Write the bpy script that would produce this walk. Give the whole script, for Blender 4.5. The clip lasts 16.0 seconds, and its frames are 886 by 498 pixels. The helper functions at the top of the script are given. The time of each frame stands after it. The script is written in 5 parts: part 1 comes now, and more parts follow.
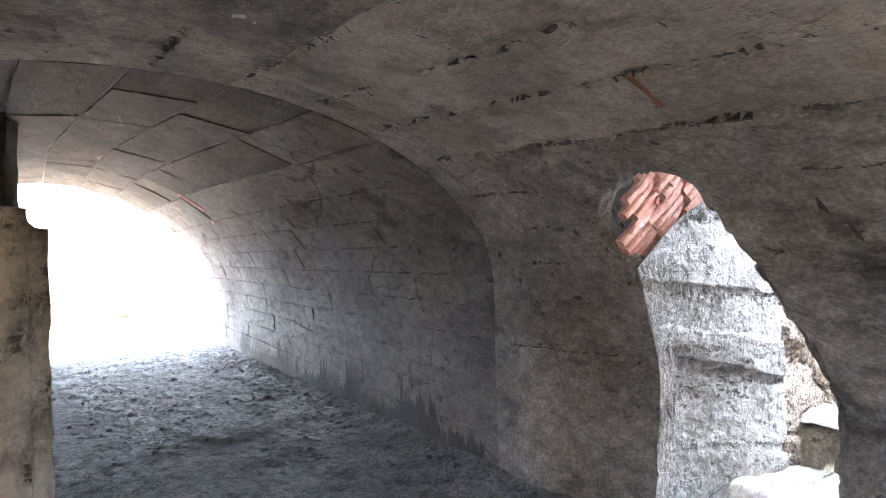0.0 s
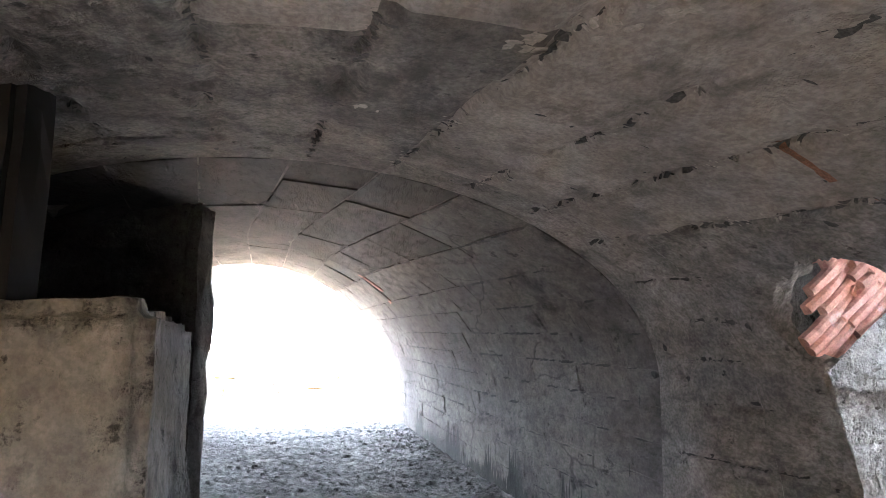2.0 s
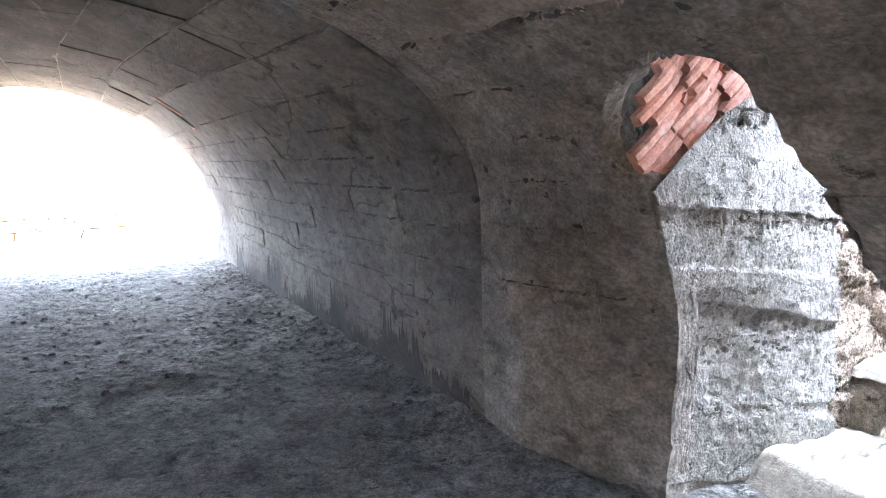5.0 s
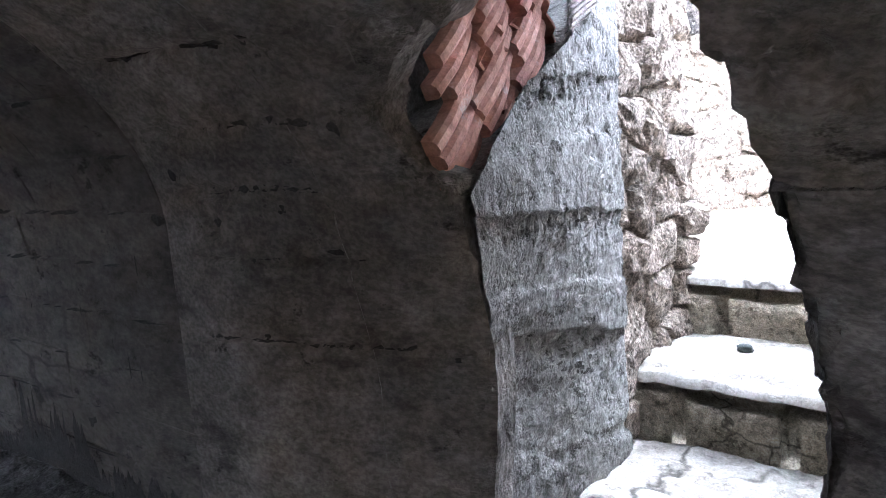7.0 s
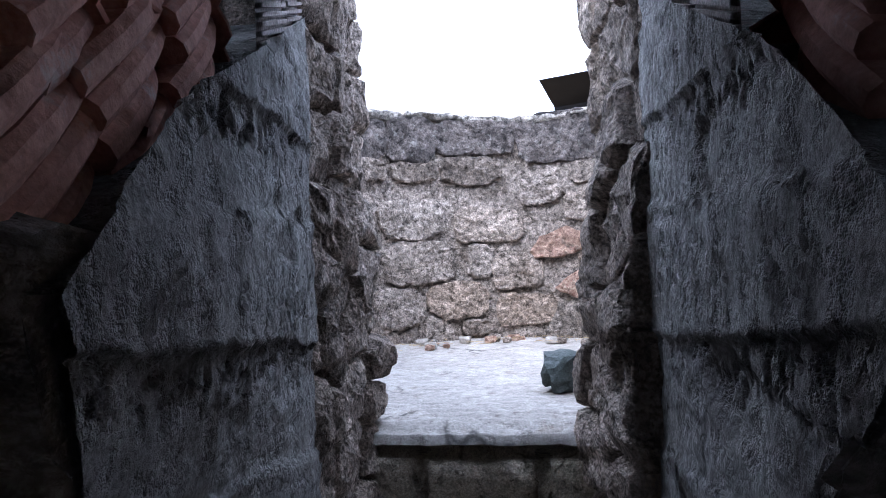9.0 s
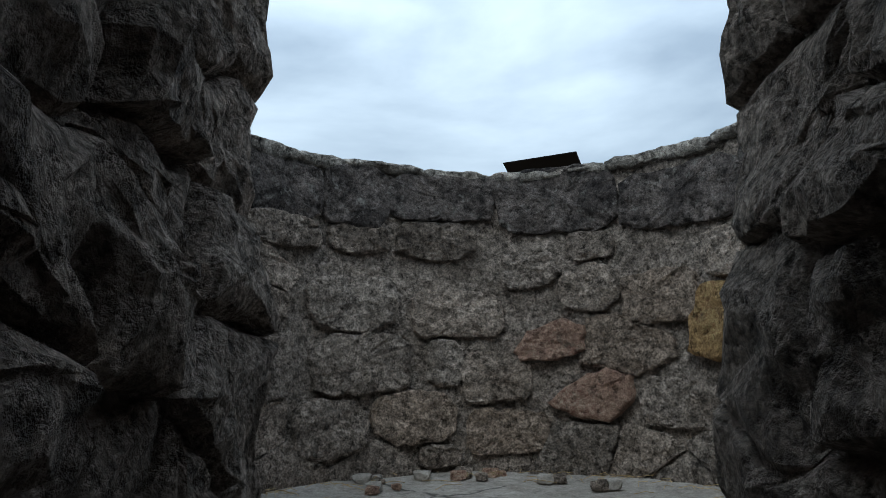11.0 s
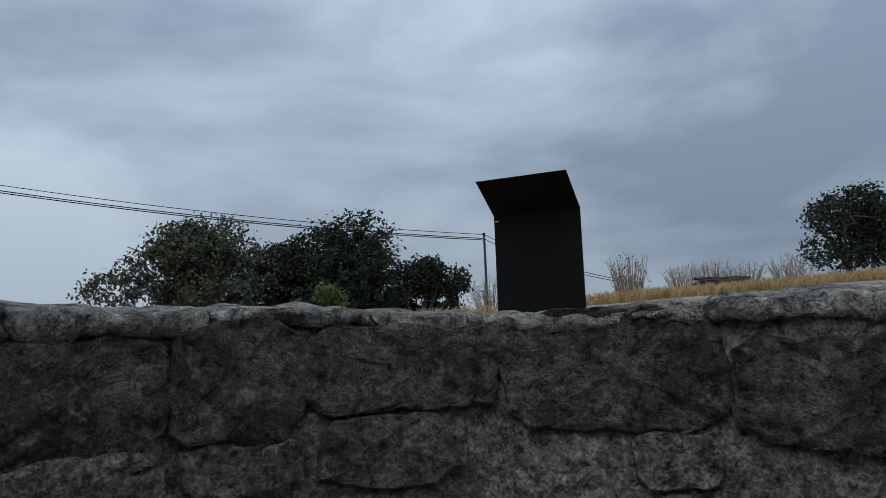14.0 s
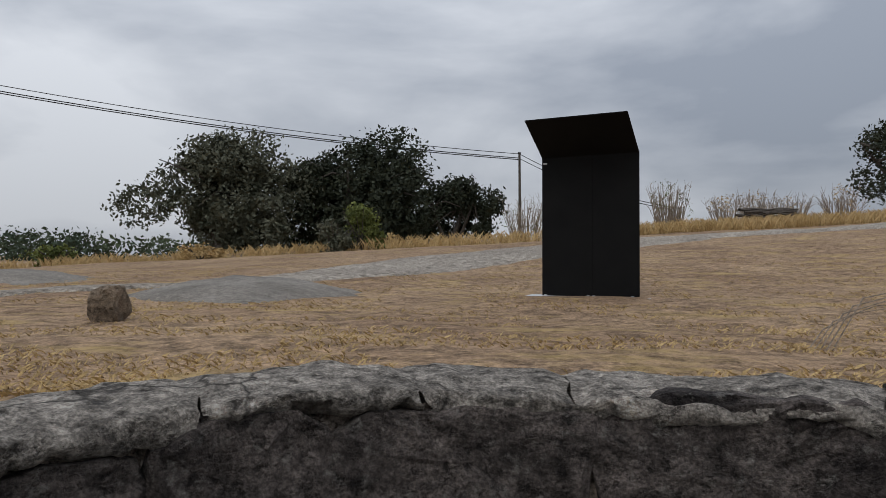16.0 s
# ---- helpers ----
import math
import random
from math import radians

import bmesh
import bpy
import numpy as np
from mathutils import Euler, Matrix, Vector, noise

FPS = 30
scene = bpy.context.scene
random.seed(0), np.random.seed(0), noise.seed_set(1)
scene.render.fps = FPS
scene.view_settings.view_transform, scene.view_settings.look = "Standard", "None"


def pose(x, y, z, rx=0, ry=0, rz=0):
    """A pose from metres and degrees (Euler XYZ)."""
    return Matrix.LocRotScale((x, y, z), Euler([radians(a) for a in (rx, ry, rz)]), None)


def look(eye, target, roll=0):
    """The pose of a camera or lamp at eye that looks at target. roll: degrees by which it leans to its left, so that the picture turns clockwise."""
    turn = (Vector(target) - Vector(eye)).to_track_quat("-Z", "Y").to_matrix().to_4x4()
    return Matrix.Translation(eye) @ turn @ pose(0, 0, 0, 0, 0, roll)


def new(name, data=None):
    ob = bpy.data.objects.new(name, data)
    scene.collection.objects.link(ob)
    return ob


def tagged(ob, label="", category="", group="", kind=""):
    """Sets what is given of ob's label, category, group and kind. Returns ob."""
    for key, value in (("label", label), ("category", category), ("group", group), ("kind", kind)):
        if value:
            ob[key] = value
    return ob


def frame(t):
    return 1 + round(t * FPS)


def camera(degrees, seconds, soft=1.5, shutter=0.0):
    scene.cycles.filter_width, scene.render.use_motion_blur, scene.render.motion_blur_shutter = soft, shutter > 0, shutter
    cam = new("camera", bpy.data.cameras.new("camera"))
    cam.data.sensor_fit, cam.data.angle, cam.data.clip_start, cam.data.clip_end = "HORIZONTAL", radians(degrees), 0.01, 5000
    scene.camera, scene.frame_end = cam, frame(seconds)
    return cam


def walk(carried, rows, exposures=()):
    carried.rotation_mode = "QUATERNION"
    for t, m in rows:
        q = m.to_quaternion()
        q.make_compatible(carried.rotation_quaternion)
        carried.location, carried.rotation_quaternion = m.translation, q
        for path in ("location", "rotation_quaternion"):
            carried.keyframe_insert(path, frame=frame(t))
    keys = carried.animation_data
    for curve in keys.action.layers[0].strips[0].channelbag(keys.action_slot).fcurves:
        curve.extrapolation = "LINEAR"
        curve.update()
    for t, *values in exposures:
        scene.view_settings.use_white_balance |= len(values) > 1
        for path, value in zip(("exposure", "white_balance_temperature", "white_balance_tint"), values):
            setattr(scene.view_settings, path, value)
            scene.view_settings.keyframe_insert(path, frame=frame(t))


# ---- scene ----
cam = camera(65.9, 16.0, soft=0.65)

PATH = [
    (0, (2.443, -3.976, 0.554), (0.608, -3.182, 0.604), -1.1),
    (0.5, (2.391, -3.908, 0.578), (0.476, -3.336, 0.643), -0.8),
    (1, (2.354, -3.81, 0.603), (0.404, -3.37, 0.675), 0.1),
    (1.5, (2.331, -3.743, 0.613), (0.363, -3.41, 0.735), 1.1),
    (2, (2.321, -3.7, 0.609), (0.358, -3.441, 0.89), 0.8),
    (2.5, (2.306, -3.683, 0.598), (0.339, -3.417, 0.845), 0.8),
    (3, (2.299, -3.666, 0.595), (0.328, -3.361, 0.742), 0.5),
    (3.5, (2.284, -3.639, 0.591), (0.316, -3.286, 0.627), 0.2),
    (6, (1.379, -3.273, 0.633), (-0.277, -2.2, 0.304), -3.5),
    (6.5, (1.15, -3.206, 0.628), (-0.343, -1.907, 0.338), -3.9),
    (7, (0.891, -3.132, 0.643), (-0.411, -1.643, 0.349), -4.3),
    (7.5, (0.69, -2.969, 0.64), (-0.353, -1.279, 0.402), -4.7),
    (8, (0.495, -2.802, 0.645), (-0.19, -0.94, 0.392), -2.5),
    (8.5, (0.364, -2.666, 0.635), (-0.069, -0.716, 0.522), -3.6),
    (9, (0.286, -2.395, 0.538), (0.009, -0.416, 0.594), -2.0),
    (9.5, (0.239, -2.11, 0.485), (0.014, -0.135, 0.71), -0.8),
    (12, (-0.004, -0.529, 0.805), (-0.024, 1.44, 1.156), -0.5),
    (12.5, (-0.005, -0.294, 1.019), (0.03, 1.679, 1.344), -0.8),
    (13, (0.019, 0.039, 1.162), (0.11, 1.999, 1.549), -3.1),
    (13.5, (0.016, 0.234, 1.383), (0.037, 2.209, 1.697), -2.4),
    (14, (-0.023, 0.5, 1.567), (-0.02, 2.481, 1.838), -2.0),
    (14.5, (-0.083, 0.653, 1.824), (-0.249, 2.643, 1.945), -1.5),
    (15, (-0.136, 0.778, 1.907), (-0.485, 2.745, 1.998), -2.1),
    (15.5, (-0.132, 0.955, 1.965), (-0.492, 2.92, 2.051), -1.2),
    (16, (-0.132, 1.068, 1.974), (-0.223, 3.066, 1.995), -0.0),
]
EXPOSURES = [
    (0, 6.7, 5900, 10), (2, 6.65, 5900, 10), (3.5, 6.6, 5900, 10), (6, 6.5, 5800, 10), (6.5, 6.0, 5800, 10), (7, 5.4, 5700, 11), (7.5, 4.45, 5500, 12), (8, 3.6, 5400, 13),
    (8.5, 3.15, 5400, 14), (9, 2.6, 5250, 15), (9.7, 1.55, 5900, 11), (12, -0.35, 5300, -5), (12.5, -0.5, 5250, -3), (13, -0.65, 5400, 0), (13.5, -0.75, 5500, 2),
    (14, -0.55, 5600, 4), (14.5, -0.2, 5800, 6), (15, -0.3, 6000, 8), (16, -0.25, 6400, 10)]
walk(cam, [(t, look(eye, target, roll)) for t, eye, target, roll in PATH], EXPOSURES)

# ---- world and light: an overcast sky ----
SUN_EL, SUN_AZ = radians(48), radians(200)
world = bpy.data.worlds.new("world")
scene.world = world
world.use_nodes = True
wt = world.node_tree
wn, wl = wt.nodes, wt.links
bg = wn["Background"]
sky = wn.new("ShaderNodeTexSky")
sky.sky_type = "NISHITA"
sky.sun_disc = False
sky.sun_elevation, sky.sun_rotation = SUN_EL, SUN_AZ
sky.dust_density = 4.0
tc = wn.new("ShaderNodeTexCoord")
mp = wn.new("ShaderNodeMapping")
mp.inputs["Scale"].default_value = (1.0, 1.0, 2.6)
mp.inputs["Location"].default_value = (0.35, 0.1, 0.25)
wl.new(tc.outputs["Generated"], mp.inputs["Vector"])
cloud = wn.new("ShaderNodeTexNoise")
cloud.inputs["Scale"].default_value = 1.7
cloud.inputs["Detail"].default_value = 7
cloud.inputs["Roughness"].default_value = 0.5
cloud.inputs["Distortion"].default_value = 0.25
wl.new(mp.outputs[0], cloud.inputs["Vector"])
cr = wn.new("ShaderNodeValToRGB")
cr.color_ramp.elements[0].position, cr.color_ramp.elements[0].color = 0.37, (0.36, 0.4, 0.47, 1)
cr.color_ramp.elements[1].position, cr.color_ramp.elements[1].color = 0.64, (0.83, 0.86, 0.91, 1)
wl.new(cloud.outputs[0], cr.inputs[0])
sep = wn.new("ShaderNodeSeparateXYZ")
wl.new(tc.outputs["Generated"], sep.inputs[0])
zen = wn.new("ShaderNodeMapRange")
zen.inputs["From Min"].default_value, zen.inputs["From Max"].default_value = 0.0, 1.0
zen.inputs["To Min"].default_value, zen.inputs["To Max"].default_value = 7.4, 20.0
wl.new(sep.outputs["Z"], zen.inputs["Value"])
bright = wn.new("ShaderNodeVectorMath")
bright.operation = "SCALE"
wl.new(cr.outputs[0], bright.inputs[0])
wl.new(zen.outputs[0], bright.inputs["Scale"])
wmix = wn.new("ShaderNodeMix")
wmix.data_type = "RGBA"
wmix.inputs["Factor"].default_value = 0.94
wl.new(sky.outputs[0], wmix.inputs["A"])
wl.new(bright.outputs[0], wmix.inputs["B"])
wl.new(wmix.outputs["Result"], bg.inputs[0])
bg.inputs[1].default_value = 0.1

sun_data = bpy.data.lights.new("sun", "SUN")
sun_data.energy, sun_data.angle, sun_data.color = 0.6, radians(25), (1.0, 0.96, 0.9)
sun = new("sun", sun_data)
sun.matrix_world = look((6 * math.sin(SUN_AZ), 6 * math.cos(SUN_AZ), 7), (0, 0, 0))


# ---- materials ----
def surf(name, c1, c2, s1=2.0, s2=40.0, rough=0.92, bump=0.35, dist=0.02, blot=None, blot_at=0.6, blot_scale=5.0, rnd=0.0, stretch=(1, 1, 1), grain=0.45, pits=0.0, pit_scale=30.0, streak=(1, 1, 1), cracks=0.0, crack_scale=2.0, micro=0.3, gloss=0.25, pit_at=0.57):
    m = bpy.data.materials.new(name)
    m.use_nodes = True
    t = m.node_tree
    n, k = t.nodes, t.links
    b = n["Principled BSDF"]
    b.inputs["Roughness"].default_value = rough
    b.inputs["Specular IOR Level"].default_value = gloss
    co = n.new("ShaderNodeTexCoord")
    ma = n.new("ShaderNodeMapping")
    ma.inputs["Scale"].default_value = stretch
    k.new(co.outputs["Object"], ma.inputs["Vector"])

    def noise_tex(scale, detail, rough_n=0.6, vec=ma.outputs[0]):
        q = n.new("ShaderNodeTexNoise")
        q.inputs["Scale"].default_value, q.inputs["Detail"].default_value, q.inputs["Roughness"].default_value = scale, detail, rough_n
        k.new(vec, q.inputs["Vector"])
        return q.outputs[0]

    def ramp(src, p0, v0, p1, v1):
        q = n.new("ShaderNodeValToRGB")
        e = q.color_ramp.elements
        e[0].position, e[0].color = p0, (*v0, 1)
        e[1].position, e[1].color = p1, (*v1, 1)
        k.new(src, q.inputs[0])
        return q.outputs[0]

    def mix(kind, fac, a, c):
        q = n.new("ShaderNodeMix")
        q.data_type, q.blend_type = "RGBA", kind
        if isinstance(fac, float):
            q.inputs["Factor"].default_value = fac
        else:
            k.new(fac, q.inputs["Factor"])
        k.new(a, q.inputs["A"])
        k.new(c, q.inputs["B"])
        return q.outputs["Result"]

    big = noise_tex(s1, 6)
    fine = noise_tex(s2, 8, 0.7)
    col = ramp(big, 0.32, c1, 0.68, c2)
    col = mix("OVERLAY", grain, col, ramp(fine, 0.3, (0.15,) * 3, 0.7, (0.85,) * 3))
    col = mix("OVERLAY", micro, col, ramp(noise_tex(s2 * 4.2, 3, 0.6), 0.4, (0.1,) * 3, 0.6, (0.9,) * 3))
    if blot:
        q = n.new("ShaderNodeRGB")
        q.outputs[0].default_value = (*blot, 1)
        sm = n.new("ShaderNodeMapping")
        sm.inputs["Scale"].default_value = streak
        k.new(co.outputs["Object"], sm.inputs["Vector"])
        msk = ramp(noise_tex(blot_scale, 9, 0.72, sm.outputs[0]), blot_at, (0,) * 3, blot_at + 0.12, (0.9,) * 3)
        col = mix("MIX", msk, col, q.outputs[0])
    height = fine
    if pits:
        pit = noise_tex(pit_scale, 5, 0.75)
        dark = n.new("ShaderNodeRGB")
        dark.outputs[0].default_value = (c1[0] * 0.25, c1[1] * 0.24, c1[2] * 0.23, 1)
        col = mix("MIX", ramp(pit, pit_at, (0,) * 3, pit_at + 0.08, (pits,) * 3), col, dark.outputs[0])
        sub = n.new("ShaderNodeMath")
        sub.operation = "SUBTRACT"
        k.new(fine, sub.inputs[0])
        k.new(ramp(pit, 0.5, (0,) * 3, 0.7, (1.2,) * 3), sub.inputs[1])
        height = sub.outputs[0]
    if cracks:
        warp = n.new("ShaderNodeVectorMath")
        warp.operation = "ADD"
        wn2 = n.new("ShaderNodeTexNoise")
        wn2.inputs["Scale"].default_value = crack_scale * 2.5
        wn2.inputs["Detail"].default_value = 5
        k.new(ma.outputs[0], wn2.inputs["Vector"])
        k.new(ma.outputs[0], warp.inputs[0])
        sc = n.new("ShaderNodeVectorMath")
        sc.operation = "SCALE"
        sc.inputs["Scale"].default_value = 0.5 / crack_scale
        k.new(wn2.outputs["Color"], sc.inputs[0])
        k.new(sc.outputs[0], warp.inputs[1])
        vo = n.new("ShaderNodeTexVoronoi")
        vo.feature = "DISTANCE_TO_EDGE"
        vo.inputs["Scale"].default_value = crack_scale
        k.new(warp.outputs[0], vo.inputs["Vector"])
        line = ramp(vo.outputs["Distance"], 0.004, (cracks,) * 3, 0.022, (0,) * 3)
        some = mix("MULTIPLY", 1.0, line, ramp(noise_tex(crack_scale * 1.3, 3), 0.48, (0,) * 3, 0.56, (1,) * 3))
        cd = n.new("ShaderNodeRGB")
        cd.outputs[0].default_value = (c1[0] * 0.12, c1[1] * 0.12, c1[2] * 0.12, 1)
        col = mix("MIX", some, col, cd.outputs[0])
    if rnd:
        oi = n.new("ShaderNodeObjectInfo")
        mr = n.new("ShaderNodeMapRange")
        mr.inputs["To Min"].default_value, mr.inputs["To Max"].default_value = 1 - rnd, 1 + rnd
        k.new(oi.outputs["Random"], mr.inputs["Value"])
        hs = n.new("ShaderNodeHueSaturation")
        k.new(mr.outputs[0], hs.inputs["Value"])
        k.new(col, hs.inputs["Color"])
        col = hs.outputs[0]
    k.new(col, b.inputs["Base Color"])
    if bump:
        ad = n.new("ShaderNodeMath")
        ad.operation = "MULTIPLY_ADD"
        ad.inputs[1].default_value = 0.35
        k.new(noise_tex(s2 * 3.1, 4), ad.inputs[0])
        k.new(height, ad.inputs[2])
        bp = n.new("ShaderNodeBump")
        bp.inputs["Strength"].default_value, bp.inputs["Distance"].default_value = bump, dist
        k.new(ad.outputs[0], bp.inputs["Height"])
        k.new(bp.outputs[0], b.inputs["Normal"])
    return m


CONC_NEAR = surf("board_marked_concrete", (0.12, 0.109, 0.1), (0.29, 0.264, 0.24), 1.8, 16, 0.9, 0.6, 0.025, (0.06, 0.054, 0.05), 0.53, 2.3, stretch=(0.7, 1, 1), grain=0.6, pits=0.85, pit_scale=10, streak=(0.55, 1.3, 1.3), cracks=0.3, crack_scale=0.8, micro=0.25, pit_at=0.62)
# copies of the near concrete: soot with shade painted in, then light painted in
CONC_SMOKED_SHADE = surf("smoked_shaded_concrete", (0.075, 0.067, 0.06), (0.23, 0.206, 0.184), 1.9, 16, 0.9, 0.6, 0.025, (0.03, 0.027, 0.025), 0.51, 2.0, stretch=(0.7, 1, 1), grain=0.6, pits=0.85, pit_scale=10, streak=(0.55, 1.3, 1.3), cracks=0.3, crack_scale=0.8, micro=0.25, pit_at=0.61)
CONC_LIT = surf("lit_board_marked_concrete", (0.15, 0.133, 0.117), (0.37, 0.331, 0.293), 1.5, 16, 0.9, 0.5, 0.02, (0.1, 0.089, 0.08), 0.56, 2.4, stretch=(0.7, 1, 1), grain=0.4, pits=0.8, pit_scale=10, streak=(0.55, 1.3, 1.3), cracks=0.3, crack_scale=0.8, micro=0.18, pit_at=0.66)
CONC_BLOCK = surf("tunnel_concrete", (0.07, 0.063, 0.058), (0.2, 0.182, 0.164), 0.9, 14, 0.9, 0.6, 0.025, (0.025, 0.023, 0.022), 0.56, 2.2, rnd=0.05, stretch=(0.6, 1, 1), grain=0.55, pits=0.8, pit_scale=10, streak=(0.6, 1, 1.2), micro=0.15, pit_at=0.6, cracks=0.5, crack_scale=1.4)
CONC_SOOTY = surf("soot_streaked_concrete", (0.016, 0.015, 0.014), (0.085, 0.076, 0.069), 1.6, 14, 0.9, 0.6, 0.025, (0.24, 0.225, 0.21), 0.62, 2.6, rnd=0.08, stretch=(0.5, 1.4, 1.4), grain=0.6, pits=0.8, pit_scale=10, streak=(0.4, 2.0, 2.0), micro=0.15, pit_at=0.6)
GRANITE_PIT = surf("crumbled_concrete", (0.08, 0.073, 0.066), (0.2, 0.182, 0.164), 4.0, 30, 0.95, 0.8, 0.03)
CONC_PALE = surf("pale_pitted_concrete", (0.187, 0.176, 0.164), (0.338, 0.324, 0.302), 2.6, 26, 0.92, 0.8, 0.03, (0.11, 0.095, 0.085), 0.57, 5.0, grain=0.55, pits=0.9, pit_scale=15, streak=(1.2, 1.2, 0.8), cracks=0.6, crack_scale=1.6, micro=0.22, pit_at=0.59)
CONC_BUFF = surf("buff_pitted_concrete", (0.11, 0.102, 0.089), (0.225, 0.208, 0.18), 2.2, 14, 0.92, 0.6, 0.02, (0.07, 0.064, 0.056), 0.54, 3.6, grain=0.4, pits=0.9, pit_scale=13, cracks=0.5, crack_scale=1.5, micro=0.12, pit_at=0.58)
# dark tone for wall-foot growth and spalls, and for painted shadow in seams
GRIME_SHADE = surf("grime_and_shade", (0.03, 0.03, 0.03), (0.09, 0.085, 0.08), 2.0, 30, 0.95, 0.5, 0.012)
RUST = surf("rusty_stain", (0.1, 0.045, 0.025), (0.2, 0.1, 0.06), 12, 60, 0.9, 0.4, 0.006)
DIRT = surf("trodden_dirt", (0.1, 0.1, 0.102), (0.24, 0.236, 0.232), 3.0, 18, 0.97, 1.0, 0.06, (0.055, 0.053, 0.05), 0.58, 7.0, grain=0.8, pits=0.8, pit_scale=11)
GRANITE = surf("weathered_granite", (0.22, 0.173, 0.136), (0.437, 0.357, 0.293), 3.0, 22, 0.95, 0.9, 0.045, (0.07, 0.056, 0.045), 0.57, 6.0, rnd=0.16, grain=0.9, pits=0.85, pit_scale=30, micro=0.45, pit_at=0.56, cracks=0.35, crack_scale=3.4)
GRANITE_BROWN = surf("brown_granite_stone", (0.228, 0.17, 0.126), (0.418, 0.329, 0.259), 3.0, 22, 0.95, 0.9, 0.045, (0.08, 0.06, 0.045), 0.57, 6.0, rnd=0.14, grain=0.9, pits=0.85, pit_scale=30, micro=0.45, pit_at=0.56, cracks=0.35, crack_scale=3.0)
GRANITE_GREY = surf("grey_granite_stone", (0.198, 0.162, 0.132), (0.395, 0.332, 0.28), 3.0, 22, 0.95, 0.9, 0.045, (0.06, 0.05, 0.043), 0.56, 6.0, rnd=0.14, grain=0.9, pits=0.85, pit_scale=30, micro=0.45, pit_at=0.56, cracks=0.35, crack_scale=3.8)
GRANITE_MID = surf("dirty_granite", (0.112, 0.0881, 0.0699), (0.319, 0.26, 0.212), 3.0, 22, 0.95, 0.9, 0.045, (0.05, 0.042, 0.037), 0.56, 6.0, rnd=0.16, grain=0.9, pits=0.85, pit_scale=30, micro=0.45, pit_at=0.56, cracks=0.35, crack_scale=3.2)
GRANITE_TOP = surf("lichened_granite", (0.034, 0.028, 0.026), (0.21, 0.175, 0.155), 4.5, 28, 0.95, 0.9, 0.045, (0.3, 0.278, 0.248), 0.55, 17.0, rnd=0.12, grain=0.9, pits=0.7, pit_scale=22, cracks=0.35, crack_scale=2.6, pit_at=0.55, micro=0.4)
GRANITE_PINK = surf("pink_granite", (0.47, 0.29, 0.21), (0.64, 0.43, 0.32), 5.0, 38, 0.95, 1.0, 0.07, (0.2, 0.15, 0.115), 0.56, 7.0, grain=0.9, pits=0.75, pit_scale=24)
GRANITE_OCHRE = surf("ochre_granite", (0.42, 0.25, 0.105), (0.62, 0.41, 0.19), 5.0, 38, 0.95, 1.0, 0.07, (0.14, 0.1, 0.065), 0.55, 7.0, grain=0.9, pits=0.8, pit_scale=22, cracks=0.9, crack_scale=6.0)
GRANITE_DARK = surf("dark_green_stone", (0.035, 0.045, 0.042), (0.09, 0.1, 0.095), 9.0, 50, 0.85, 0.8, 0.014)
COPING = surf("pale_coping_mortar", (0.25, 0.222, 0.19), (0.52, 0.462, 0.398), 4.0, 28, 0.95, 1.0, 0.035, (0.05, 0.046, 0.043), 0.56, 9.0, grain=0.9, micro=0.4, pits=0.8, pit_scale=24, cracks=0.8, crack_scale=2.0)
MORTAR = surf("old_mortar", (0.22, 0.178, 0.144), (0.414, 0.345, 0.29), 3.0, 22, 0.95, 0.9, 0.045, (0.075, 0.06, 0.05), 0.57, 6.0, grain=0.9, pits=0.85, pit_scale=30, micro=0.45, pit_at=0.56, cracks=0.35, crack_scale=4.2)
STEP_STONE = surf("tan_granite", (0.38, 0.32, 0.24), (0.58, 0.5, 0.385), 4.0, 36, 0.95, 1.0, 0.04, (0.16, 0.13, 0.1), 0.6, 8.0, rnd=0.15, grain=0.7, pits=0.7, pit_scale=24, cracks=0.7, crack_scale=2.5)
BOULDER = surf("brown_granite", (0.15, 0.11, 0.075), (0.3, 0.23, 0.165), 4.0, 30, 0.95, 0.9, 0.03, (0.1, 0.08, 0.06), 0.58, 8.0, grain=0.6, pits=0.6, pit_scale=18)
SLAB = surf("dusty_concrete_slab", (0.289, 0.259, 0.225), (0.399, 0.361, 0.319), 3.0, 24, 0.95, 0.5, 0.015, (0.26, 0.215, 0.17), 0.56, 5.0, grain=0.4, pits=0.4, pit_scale=20, cracks=0.8, crack_scale=1.3, micro=0.15)
TERRACOTTA = surf("terracotta", (0.46, 0.22, 0.165), (0.58, 0.34, 0.275), 5.0, 30, 0.9, 0.5, 0.012, (0.6, 0.53, 0.5), 0.6, 8.0, rnd=0.15, micro=0.1)
# terracotta in shade, with the shade put into a grey base colour
BRICK_SHADED = surf("shaded_brick", (0.2, 0.17, 0.155), (0.36, 0.31, 0.29), 5.0, 30, 0.92, 0.5, 0.01, (0.1, 0.09, 0.085), 0.58, 8.0)
SAND = surf("dry_sandy_soil", (0.26, 0.165, 0.1), (0.43, 0.295, 0.18), 0.5, 9, 0.97, 0.9, 0.04, (0.48, 0.335, 0.145), 0.52, 1.3, grain=0.65, pits=0.5, pit_scale=7, streak=(0.7, 1.8, 1))
GRAVEL = surf("pale_gravel", (0.31, 0.268, 0.22), (0.45, 0.395, 0.33), 0.6, 12, 0.97, 0.9, 0.04, grain=0.7, pits=0.6, pit_scale=9)
BLACK = surf("black_powder_coat", (0.006, 0.006, 0.0063), (0.009, 0.009, 0.009), 3.0, 60, 0.75, 0.05, 0.002, grain=0.1, micro=0.05, gloss=0.12)
